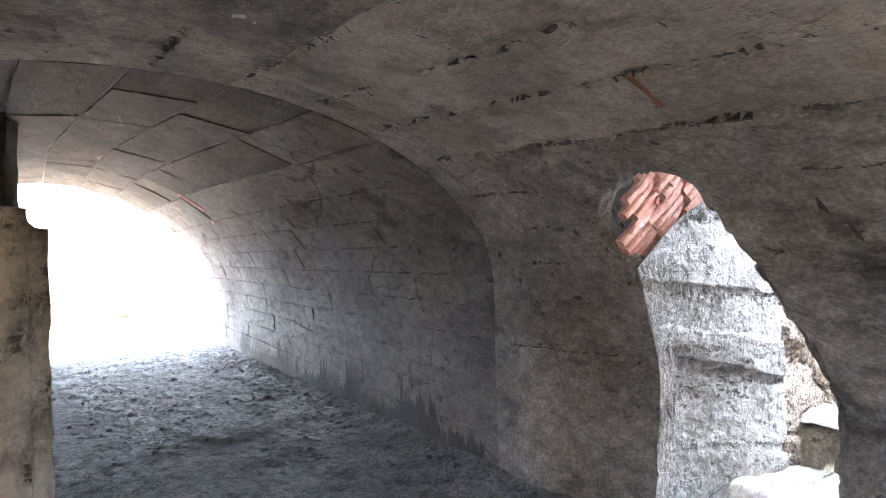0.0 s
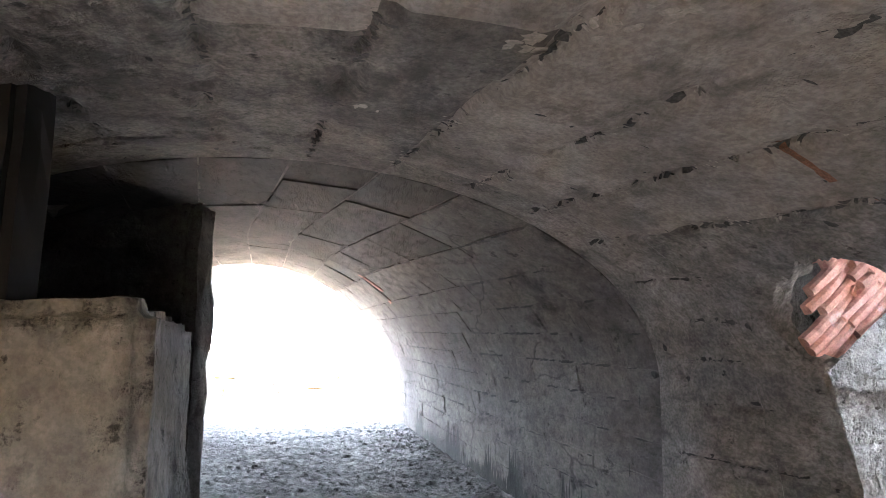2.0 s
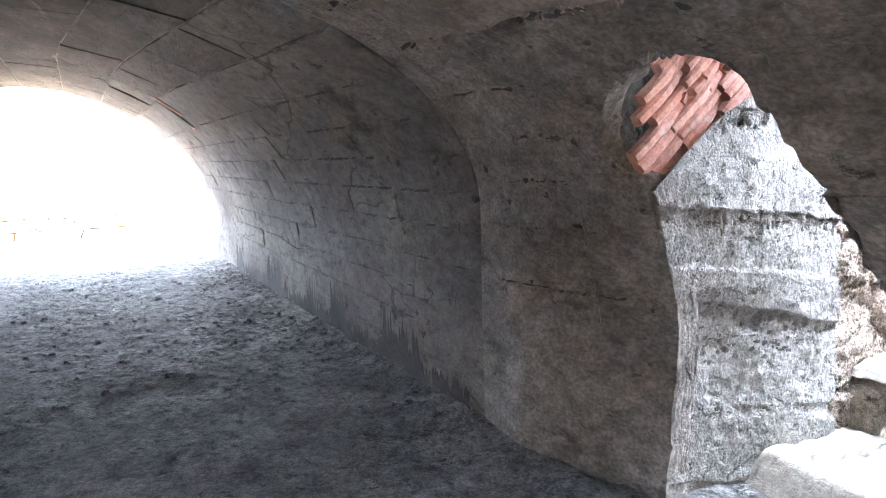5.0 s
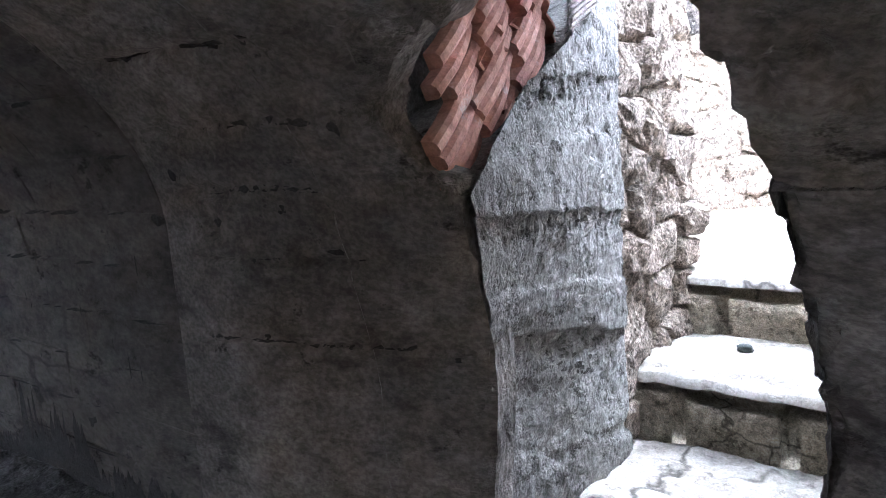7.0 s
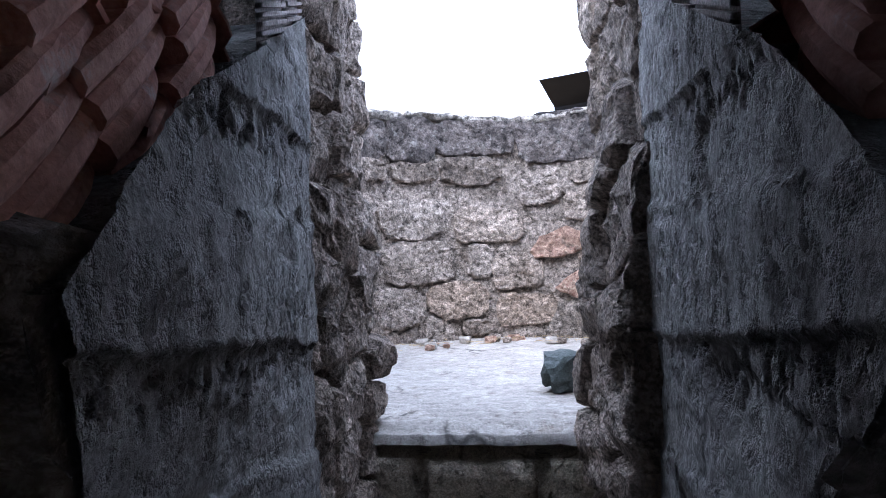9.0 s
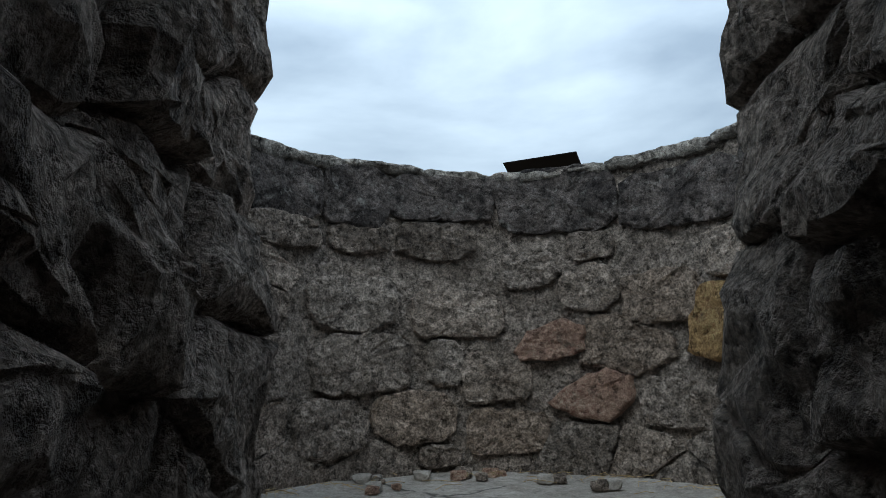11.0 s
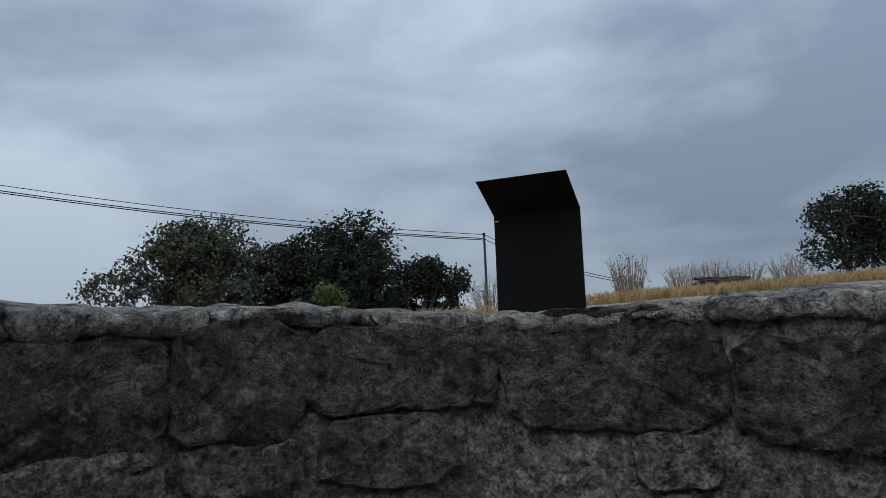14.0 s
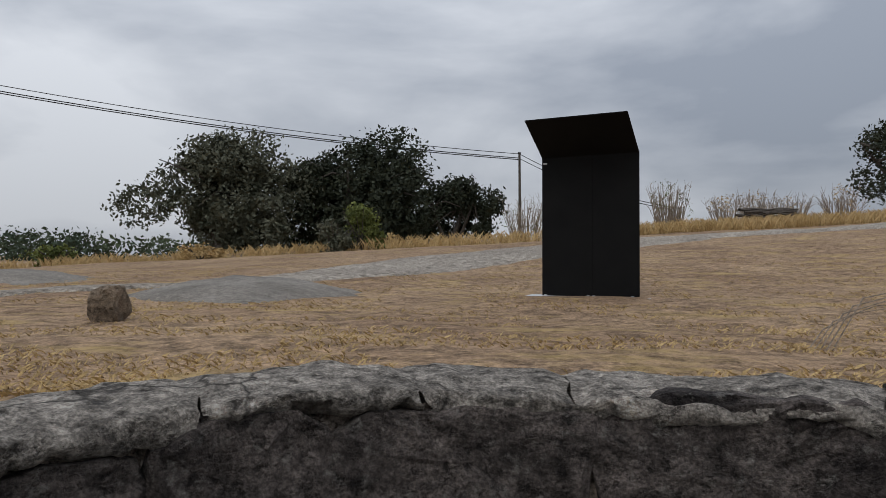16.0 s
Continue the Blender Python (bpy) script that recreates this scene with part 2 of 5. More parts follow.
STEEL = surf("galvanised_steel", (0.45, 0.46, 0.47), (0.6, 0.61, 0.62), 8.0, 60, 0.45, 0.1, 0.002)
BARK = surf("grey_bark", (0.05, 0.042, 0.035), (0.11, 0.095, 0.08), 5.0, 30, 0.95, 0.8, 0.03)
LEAF_OAK = surf("holm_oak_leaves", (0.046, 0.052, 0.033), (0.13, 0.132, 0.09), 1.1, 6, 0.7, 0, grain=0.3)
LEAF_DARK = surf("dark_oak_leaves", (0.016, 0.022, 0.012), (0.045, 0.052, 0.03), 1.0, 6, 0.7, 0, grain=0.3)
LEAF_BUSH = surf("olive_bush_leaves", (0.07, 0.09, 0.025), (0.17, 0.19, 0.05), 1.5, 6, 0.7, 0, grain=0.3)
LEAF_FAR = surf("far_wood_leaves", (0.025, 0.04, 0.025), (0.08, 0.1, 0.05), 0.2, 2, 0.8, 0, grain=0.3)
STRAW = surf("dry_straw", (0.38, 0.26, 0.11), (0.55, 0.4, 0.2), 1.5, 10, 0.9, 0, grain=0.3)
TWIG = surf("dry_twigs", (0.2, 0.16, 0.12), (0.33, 0.27, 0.21), 2.0, 10, 0.9, 0, grain=0.3)
CABLE = surf("black_cable", (0.015, 0.015, 0.016), (0.03, 0.03, 0.03), 2.0, 10, 0.6, 0)


# ---- helpers of this scene ----
def link_mesh(name, verts, faces, mat, parent=None, label="", smooth=False):
    me = bpy.data.meshes.new(name)
    me.from_pydata([tuple(v) for v in verts], [], faces)
    me.materials.append(mat)
    if smooth:
        me.polygons.foreach_set("use_smooth", [True] * len(me.polygons))
    ob = new(name, me)
    if parent:
        ob.parent = parent
    if label:
        ob["label"] = label
    return ob


def part(name, bm, mat, parent, label="", smooth=False):
    me = bpy.data.meshes.new(name)
    bm.to_mesh(me)
    bm.free()
    me.materials.append(mat)
    if smooth:
        me.polygons.foreach_set("use_smooth", [True] * len(me.polygons))
    ob = new(name, me)
    if parent:
        ob.parent = parent
    if label:
        ob["label"] = label
    return ob


def thing(name, label, category, group="", kind=""):
    return tagged(new(name), label, category, group, kind)


def fbm(x, y, z, s=1.0, o=4):
    return noise.fractal(Vector((x * s, y * s, z * s)), 1.0, 2.0, o)


def box_bm(x0, x1, y0, y1, z0, z1, bevel=0.0):
    bm = bmesh.new()
    bmesh.ops.create_cube(bm, size=1.0)
    for v in bm.verts:
        v.co = Vector((x0 + (v.co.x + 0.5) * (x1 - x0), y0 + (v.co.y + 0.5) * (y1 - y0), z0 + (v.co.z + 0.5) * (z1 - z0)))
    if bevel:
        bmesh.ops.bevel(bm, geom=bm.edges[:], offset=bevel, segments=2, affect="EDGES")
    return bm


def rough_box(x0, x1, y0, y1, z0, z1, amp, cut=0.06, scale=3.0, seed=0.0):
    """A box cut fine and worn by noise, with rounded edges."""
    bm = box_bm(x0, x1, y0, y1, z0, z1, min(x1 - x0, y1 - y0, z1 - z0) * 0.12)
    for _ in range(5):
        long = [e for e in bm.edges if e.calc_length() > cut * 1.6]
        if not long or len(bm.verts) > 6000:
            break
        bmesh.ops.subdivide_edges(bm, edges=long, cuts=1, use_grid_fill=True)
    bm.normal_update()
    for v in bm.verts:
        v.co += v.normal * amp * (fbm(v.co.x + seed, v.co.y, v.co.z, scale) + 0.5 * fbm(v.co.x, v.co.y + seed, v.co.z, scale * 4))
    return bm


def stone_bm(cx, cy, cz, sx, sy, sz, seed, amp=0.28, sub=3):
    bm = bmesh.new()
    bmesh.ops.create_icosphere(bm, subdivisions=sub, radius=0.5)
    for v in bm.verts:
        d = v.co.normalized()
        p = Vector((max(-0.36, min(0.36, v.co.x)), max(-0.36, min(0.36, v.co.y)), max(-0.36, min(0.36, v.co.z)))) * 1.35
        p *= 1 + amp * fbm(d.x + seed, d.y, d.z, 1.4, 3) + 0.25 * amp * fbm(d.x, d.y + seed, d.z, 5, 3)
        v.co = Vector((cx + p.x * sx, cy + p.y * sy, cz + p.z * sz))
    return bm


def grid_faces(nu, nv, keep=None):
    return [(i * nv + j, i * nv + j + 1, (i + 1) * nv + j + 1, (i + 1) * nv + j) for i in range(nu - 1) for j in range(nv - 1) if keep is None or keep(i, j)]


def cells(seeds, x0, x1, y0, y1):
    """Voronoi cells of the seeds, clipped to a rectangle."""
    out = []
    for i, (px, py) in enumerate(seeds):
        poly = [(x0, y0), (x1, y0), (x1, y1), (x0, y1)]
        near = sorted(range(len(seeds)), key=lambda q: (seeds[q][0] - px) ** 2 + (seeds[q][1] - py) ** 2)[1:16]
        for q in near:
            qx, qy = seeds[q]
            mx, my, dx, dy = (px + qx) / 2, (py + qy) / 2, qx - px, qy - py
            nxt = []
            for a in range(len(poly)):
                p, r = poly[a], poly[(a + 1) % len(poly)]
                sp = (p[0] - mx) * dx + (p[1] - my) * dy
                sr = (r[0] - mx) * dx + (r[1] - my) * dy
                if sp <= 0:
                    nxt.append(p)
                if sp * sr < 0:
                    f = sp / (sp - sr)
                    nxt.append((p[0] + f * (r[0] - p[0]), p[1] + f * (r[1] - p[1])))
            poly = nxt
            if len(poly) < 3:
                break
        if len(poly) >= 3:
            out.append(((px, py), poly))
    return out


def rubble(x0, x1, z0, z1, w, h, rng, fixed=()):
    """Seeds of a rubble wall: rough courses of uneven stones, as cells in (x, z)."""
    seeds = []
    z = z0 + h * 0.5
    while z < z1:
        hh = h * rng.uniform(0.8, 1.3)
        x = x0 + rng.uniform(0, w)
        while x < x1:
            seeds.append((x, (z + rng.uniform(-0.42, 0.42) * h) * w / h))
            x += w * rng.uniform(0.45, 1.6)
        z += hh
    seeds = [q for q in seeds if all(abs(q[0] - fx) / fw + abs(q[1] * h / w - fz) / fh > 1 for fx, fz, fw, fh in fixed)]
    seeds += [(fx, fz * w / h) for fx, fz, fw, fh in fixed]
    return [((c[0], c[1] * h / w), [(p[0], p[1] * h / w) for p in poly]) for c, poly in cells(seeds, x0, x1, z0 * w / h, z1 * w / h)]


def stone_piece(name, centre, poly, place, proud, mat, parent, rng, gap=0.012, back=0.05, edge=(0.006, 0.022)):
    """One stone of a wall from its outline in the wall's own plane; place(a, b, out) gives the world point."""
    ring = []
    for p, q in zip(poly, poly[1:] + poly[:1]):
        ring.append(p)
        cuts = int(math.hypot(q[0] - p[0], q[1] - p[1]) / 0.055)
        for c in range(1, cuts + 1):
            t = c / (cuts + 1)
            ring.append((p[0] + (q[0] - p[0]) * t + rng.uniform(-0.009, 0.009), p[1] + (q[1] - p[1]) * t + rng.uniform(-0.009, 0.009)))
    n = len(ring)
    cx, cz = centre
    verts = []
    for shrink, out in ((gap, -back), (gap, proud * 0.3), (gap + edge[0], proud * 0.85), (gap + edge[1], proud + 0.003)):
        for a, b in ring:
            d = math.hypot(a - cx, b - cz) + 1e-6
            f = max(0.25, 1 - shrink / d)
            verts.append(place(cx + (a - cx) * f, cz + (b - cz) * f, out + (rng.uniform(-0.006, 0.006) if out > 0 else 0)))
    for shrink in (0.66, 0.34):
        for a, b in ring:
            d = math.hypot(a - cx, b - cz) + 1e-6
            f = max(0.25, 1 - (gap + edge[1]) / d) * shrink
            pa, pb = cx + (a - cx) * f, cz + (b - cz) * f
            verts.append(place(pa, pb, proud + 0.004 + 0.012 * fbm(pa, pb, cx, 7.0)))
    verts.append(place(cx, cz, proud + 0.004 + 0.012 * fbm(cx, cz, cx, 7.0)))
    faces = [(r * n + i, r * n + (i + 1) % n, (r + 1) * n + (i + 1) % n, (r + 1) * n + i) for r in range(5) for i in range(n)]
    faces += [(5 * n + i, 5 * n + (i + 1) % n, 6 * n) for i in range(n)]
    return link_mesh(name, verts, faces, mat, parent)


def tube(points, radii, sides=6):
    """Verts and faces of a tapered tube along points."""
    verts, faces = [], []
    for i, (p, r) in enumerate(zip(points, radii)):
        d = (Vector(points[min(i + 1, len(points) - 1)]) - Vector(points[max(i - 1, 0)])).normalized()
        a = d.orthogonal().normalized()
        b = d.cross(a)
        for s in range(sides):
            t = 2 * math.pi * s / sides
            verts.append(Vector(p) + a * (r * math.cos(t)) + b * (r * math.sin(t)))
    for i in range(len(points) - 1):
        for s in range(sides):
            faces.append((i * sides + s, i * sides + (s + 1) % sides, (i + 1) * sides + (s + 1) % sides, (i + 1) * sides + s))
    return verts, faces


def smoothstep(a, b, x):
    t = max(0.0, min(1.0, (x - a) / (b - a)))
    return t * t * (3 - 2 * t)


# ---- the tunnel: plan and section ----
FLOOR_Z, SPRING_Z, JOINT_X, END_X, OPEN_X = -0.75, 0.42, -1.4, -11.6, 3.5


def y_right(x):
    return -1.96 if x > JOINT_X else -1.96 + 0.1 * (x - JOINT_X)


def y_crown(x):
    return -4.0 + 0.15 * x


def z_crown(x):
    return 1.42 - 0.14 * x if x > JOINT_X else 1.616 - 0.055 * (x - JOINT_X)


def spring_z(x):
    return SPRING_Z - 0.67 * smoothstep(JOINT_X + 0.6, -6.5, x)


def lean(x, z):
    """The door wall stands back towards its foot, most beside the doorway's far jamb."""
    k = 0.27 * smoothstep(-1.1, -0.15, x) + 0.22 * smoothstep(0.1, 0.55, x)
    return k * smoothstep(0.75, -0.1, z)


def vault_point(x, u, out=0.0):
    """A point of the vault's inner face: u from 0 at the door wall's foot over the crown (0.5) to the other foot; out: depth into the concrete."""
    a = y_right(x) - y_crown(x)
    low, zs = FLOOR_Z - 0.1, spring_z(x)
    if u < 0.25:
        p = Vector((x, y_right(x) + out, low + (zs - low) * u / 0.25))
    elif u > 0.75:
        return Vector((x, y_crown(x) - a - out, low + (zs - low) * (1 - u) / 0.25))
    else:
        th = math.pi * (u - 0.25) / 0.5
        p = Vector((x, y_crown(x) + (a + out) * math.cos(th), zs + (z_crown(x) - zs + out) * math.sin(th)))
    if u < 0.5:
        p.y += lean(x, p.z)
    return p


def u_of(x, z):
    low, zs = FLOOR_Z - 0.1, spring_z(x)
    if z < zs:
        return 0.25 * (z - low) / (zs - low)
    return 0.25 + 0.5 / math.pi * math.asin(min(1, (z - zs) / (z_crown(x) - zs)))


def wall_y(x, z):
    return vault_point(x, u_of(x, z)).y


BOARDS = [0.0, 0.07, 0.125, 0.183, 0.235, 0.27, 0.297, 0.327, 0.36, 0.391, 0.42, 0.452, 0.484, 0.516, 0.55, 0.6, 0.68, 0.76, 0.85, 1.01]


def near_out(x, u):
    """Relief of the board-marked concrete: boards stand a little apart, with ragged seams between them."""
    row = max(i for i, b in enumerate(BOARDS) if b <= u + 1e-6)
    r = ((row * 7919) % 13) / 13 - 0.5
    d = 0.012 * r + 0.010 * fbm(x, row * 3.1, u * 8, 1.1)
    gap = min(abs(u - b) for b in BOARDS) * 8.0
    rag = fbm(x * 3.5, row, 0.3, 1.6)
    if gap < 0.03 and rag > -0.1:
        d += 0.034 * (1 - gap / 0.028) * min(1.0, 0.35 + rag * 1.8)
    pit = fbm(x * 9, u * 70, 1.7, 1.0, 3)
    if pit > 0.5:
        d += 0.06 * (pit - 0.5)
    return d


DOOR_X0, DOOR_X1, DOOR_U1 = -0.56, 1.33, 0.36
# half outlines of the broken doorway: height, x of the two edges
DOOR_LEFT = [(-0.85, -0.27), (-0.66, -0.26), (-0.27, -0.235), (0.2, -0.18), (0.5, -0.125), (0.55, -0.12), (0.575, -0.2), (0.68, -0.25), (0.76, -0.2), (0.82, -0.1), (0.87, 0.05)]
DOOR_RIGHT = [(0.9, 0.3), (0.84, 0.45), (0.74, 0.51), (0.62, 0.56), (0.52, 0.6), (0.42, 0.6), (0.2, 0.58), (0.0, 0.56), (-0.3, 0.56), (-0.85, 0.57)]


def door_outline(n=150):
    pts = [Vector((x, z)) for z, x in DOOR_LEFT + DOOR_RIGHT]
    lens = [0]
    for a, b in zip(pts, pts[1:]):
        lens.append(lens[-1] + (b - a).length)
    out = []
    for i in range(n + 1):
        s = lens[-1] * i / n
        j = max(q for q in range(len(pts) - 1) if lens[q] <= s + 1e-9)
        p = pts[j].lerp(pts[j + 1], (s - lens[j]) / (lens[j + 1] - lens[j]))
        rough = 0.004 if s < lens[11] * 0.85 else 0.045
        e = rough * (fbm(s * 6, 0.7, 0.2, 1.0, 3) + 0.7 * fbm(s * 21, 3.3, 0.2, 1.0, 3))
        out.append((p.x + e, max(FLOOR_Z - 0.1, p.y + (e if p.y > 0 else 0))))
    return out


OUTLINE = door_outline()

vault_near = thing("wall_near", "board-marked grey concrete vault with ragged seams", "wall", kind="structure")
xs = [JOINT_X + (DOOR_X0 - JOINT_X) * i / 60 for i in range(60)] + [DOOR_X0 + (DOOR_X1 - DOOR_X0) * i / 60 for i in range(60)] + [DOOR_X1 + (OPEN_X - DOOR_X1) * i / 66 for i in range(67)]
us = [DOOR_U1 * i / 130 for i in range(130)] + [DOOR_U1 + (0.75 - DOOR_U1) * i / 150 for i in range(150)] + [0.75 + 0.25 * i / 20 for i in range(21)]
verts = [vault_point(x, u, near_out(x, u) * smoothstep(JOINT_X, JOINT_X + 0.25, x) - 0.002 - 0.004 * smoothstep(JOINT_X + 0.3, JOINT_X, x)) for x in xs for u in us]
faces = grid_faces(len(xs), len(us), lambda i, j: not (DOOR_X0 - 1e-6 <= xs[i] and xs[i + 1] <= DOOR_X1 + 1e-6 and us[j + 1] <= DOOR_U1 + 1e-6))
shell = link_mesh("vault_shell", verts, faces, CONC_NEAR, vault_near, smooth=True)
shell.data.materials.append(CONC_SMOKED_SHADE)
shell.data.materials.append(CONC_LIT)
# light painted by board: overhead rows darker, door-side vault rows paler
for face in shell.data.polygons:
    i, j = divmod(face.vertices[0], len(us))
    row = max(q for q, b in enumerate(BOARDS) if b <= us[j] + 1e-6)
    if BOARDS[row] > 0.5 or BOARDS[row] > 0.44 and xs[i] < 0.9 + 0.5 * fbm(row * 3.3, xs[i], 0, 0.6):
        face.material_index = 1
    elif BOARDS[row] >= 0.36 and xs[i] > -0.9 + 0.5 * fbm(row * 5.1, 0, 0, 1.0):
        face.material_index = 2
# the wall round the doorway, from its broken outline out to the rest of the vault
rings = 26
verts, faces = [], []
nO = len(OUTLINE)
ua, ub = DOOR_U1, DOOR_X1 - DOOR_X0
for i, (x, z) in enumerate(OUTLINE):
    f = i / (nO - 1) * (2 * 1.9 + ub)
    if f < 1.9:
        bx, bu = DOOR_X0, ua * f / 1.9
    elif f < 1.9 + ub:
        bx, bu = DOOR_X0 + f - 1.9, ua
    else:
        bx, bu = DOOR_X1, ua * (2 * 1.9 + ub - f) / 1.9
    u0 = u_of(x, z)
    for r in range(rings):
        t = (r / (rings - 1)) ** 1.3
        px, pu = x + (bx - x) * t, u0 + (bu - u0) * t
        verts.append(vault_point(px, pu, near_out(px, pu) + 0.012 * (1 - t) ** 12))
faces = [f[::-1] for f in grid_faces(nO, rings)]
link_mesh("door_wall", verts, faces, CONC_NEAR, vault_near, smooth=True)
# the thickness of that wall: broken concrete from the outline to the passage behind
verts, faces = [], []
for i, (x, z) in enumerate(OUTLINE):
    p = vault_point(x, u_of(x, z), near_out(x, u_of(x, z)) + 0.012)
    q = p + (Vector((0.0 if x > 0.3 else -0.015, 0.11, 0.0)) if z < 0.5 else Vector((0.02, 0.07, 0.03)))
    if x > 0.3 and z < 0.78:
        q = Vector((0.556, wall_y(0.55, z) + 0.05, z))
    for r in range(9):
        t = r / 8
        w = p.lerp(q, t)
        e = 0.03 * math.sin(math.pi * t) if x > 0.2 else 0.006
        verts.append(w + Vector((e * fbm(i * 0.3, t * 3, 0), 0, e * fbm(i * 0.3, t * 3, 5))))
faces = [f[::-1] for f in grid_faces(nO, 9)]
link_mesh("broken_edge", verts, faces, CONC_NEAR, vault_near, "rough broken concrete edge")

tunnel_wall = thing("wall_tunnel", "grey concrete tunnel vault in block-like courses, sooty overhead", "wall", kind="structure")
xs = [END_X + (JOINT_X - END_X) * i / 50 for i in range(51)]
us = [i / 60 for i in range(61)]
link_mesh("vault_shell", [vault_point(x, u, 0.004 + 0.012 * fbm(x, u * 10, 1, 2)) for x in xs for u in us], grid_faces(51, 61), CONC_BLOCK, tunnel_wall)

# the earth-covered mass round the tunnel
roof = thing("ceiling_mass", "plain concrete roof mass over the tunnel", "roof", kind="structure")
part("roof_slab", box_bm(END_X, OPEN_X, -9.0, -1.62, 2.25, 2.7), CONC_PALE, roof)
part("side_mass", box_bm(END_X, OPEN_X, -9.6, -9.0, -0.9, 2.7), CONC_PALE, roof)
part("front_mass", box_bm(END_X, -1.2, -1.75, -1.4, -0.9, 2.25), CONC_PALE, roof)
part("front_mass", box_bm(1.35, OPEN_X, -1.3, -1.0, -0.9, 2.25), CONC_PALE, roof)
# unseen slab added over the passage to keep sky light off its walls
part("lintel", box_bm(-0.62, 1.35, -2.0, -0.98, 1.36, 2.25), CONC_PALE, roof)
for x in (END_X, OPEN_X):
    v, f = [], []
    for i in range(61):
        p = vault_point(x, i / 60, 0.0)
        v += [p, Vector((x, -9.3 if i > 30 else -1.7, p.z)) if i in range(0, 16) or i > 44 else Vector((x, p.y, 2.5))]
    f = [(2 * i, 2 * i + 1, 2 * i + 3, 2 * i + 2) for i in range(60)]
    link_mesh("end_face", v, f, CONC_PALE, roof)

# unseen end wall, added to limit daylight; its opening is placed for the light
near_end = thing("wall_end", "added unseen concrete end wall, its doorway sized to light the tunnel", "wall", kind="structure")
part("wall_side", box_bm(OPEN_X, OPEN_X + 0.3, -3.9, -1.0, -0.9, 2.3), CONC_NEAR, near_end)
part("wall_side", box_bm(OPEN_X, OPEN_X + 0.3, -9.0, -4.8, -0.9, 2.3), CONC_NEAR, near_end)
part("wall_head", box_bm(OPEN_X, OPEN_X + 0.3, -4.8, -3.9, 1.15, 2.3), CONC_NEAR, near_end)

# floor of trodden dirt
xs = [-13.0 + 17.0 * i / 280 for i in range(281)]
ys = [-7.6 + 6.4 * i / 120 for i in range(121)]


def floor_z(x, y):
    edge = max(0.0, 1 - (y_right(x) - y) / 0.3) if y < y_right(x) + 0.1 else 0.3
    return FLOOR_Z + 0.028 * fbm(x, y, 0, 1.3) + 0.016 * fbm(x, y * 1.6, 3, 6) + 0.04 * edge


link = link_mesh("floor", [(x, y, floor_z(x, y)) for x in xs for y in ys], grid_faces(281, 121), DIRT, smooth=True)
tagged(link, "uneven trodden grey dirt floor of the tunnel", "floor", kind="structure")

# platform with a pitted parapet, and the pier behind it
platform = thing("gun_platform", "pitted buff concrete platform block beside the tunnel way", "platform")
bm = bmesh.new()
foot = [(0.5, -4.17), (-3.0, -4.85), (-3.0, -7.6), (0.5, -7.6)]
lo = [bm.verts.new((x, y, FLOOR_Z - 0.1)) for x, y in foot]
hi = [bm.verts.new((x - (0.02 if i in (0, 3) else 0), y - (0.03 if i < 2 else 0), 0.72)) for i, (x, y) in enumerate(foot)]
bm.faces.new(hi[::-1])
for i in range(4):
    bm.faces.new((lo[i], hi[i], hi[(i + 1) % 4], lo[(i + 1) % 4]))
bmesh.ops.recalc_face_normals(bm, faces=bm.faces[:])
bmesh.ops.bevel(bm, geom=bm.edges[:], offset=0.05, segments=3, affect="EDGES")
for _ in range(6):
    long = [e for e in bm.edges if e.calc_length() > 0.09]
    if not long or len(bm.verts) > 9000:
        break
    bmesh.ops.subdivide_edges(bm, edges=long, cuts=1, use_grid_fill=True)
bm.normal_update()
for v in bm.verts:
    v.co += v.normal * (0.022 * fbm(v.co.x, v.co.y, v.co.z, 2.2) + 0.012 * fbm(v.co.x, v.co.y, v.co.z, 11))
part("block", bm, CONC_BUFF, platform, smooth=True)
part("post", rough_box(0.18, 0.42, -5.4, -4.6, 0.68, 1.62, 0.008, 0.1), BLACK, platform, "soot-black upright")

pier = tagged(part("wall_pier", rough_box(-3.7, -3.0, -7.4, -4.87, -0.8, 2.3, 0.045, 0.12), CONC_BLOCK, None), "dark sooty concrete pier reaching the vault", "wall", kind="structure")

# wall added behind the pier to narrow the far mouth and its light
side_wall = thing("wall_side", "plain dark concrete wall added beyond the pier to cut the far mouth's light", "wall", kind="structure")
part("wall_body", rough_box(END_X, -3.6, -7.6, -6.35, -0.9, 2.3, 0.03, 0.2), CONC_BLOCK, side_wall)

# ---- passage from the tunnel up to the round court ----
passage = thing("wall_passage", "pale streaked concrete passage walls with ledges", "wall", kind="structure")


def x_left(y):
    return -0.08 - 0.16 * (y + 1.95)


def x_rightwall(y):
    return 0.55 - 0.012 * (y + 1.5)


def brick_line(y):
    return 0.55 + 0.575 * (y + 1.86)


# levels of the pours: height where the passage begins, rise towards the court
LEDGES = [(-0.62, -0.2), (-0.25, -0.25), (0.14, -0.22), (0.26, -0.145), (0.47, -0.1), (0.61, 0.05), (0.8, 0.05), (1.0, 0.05)]


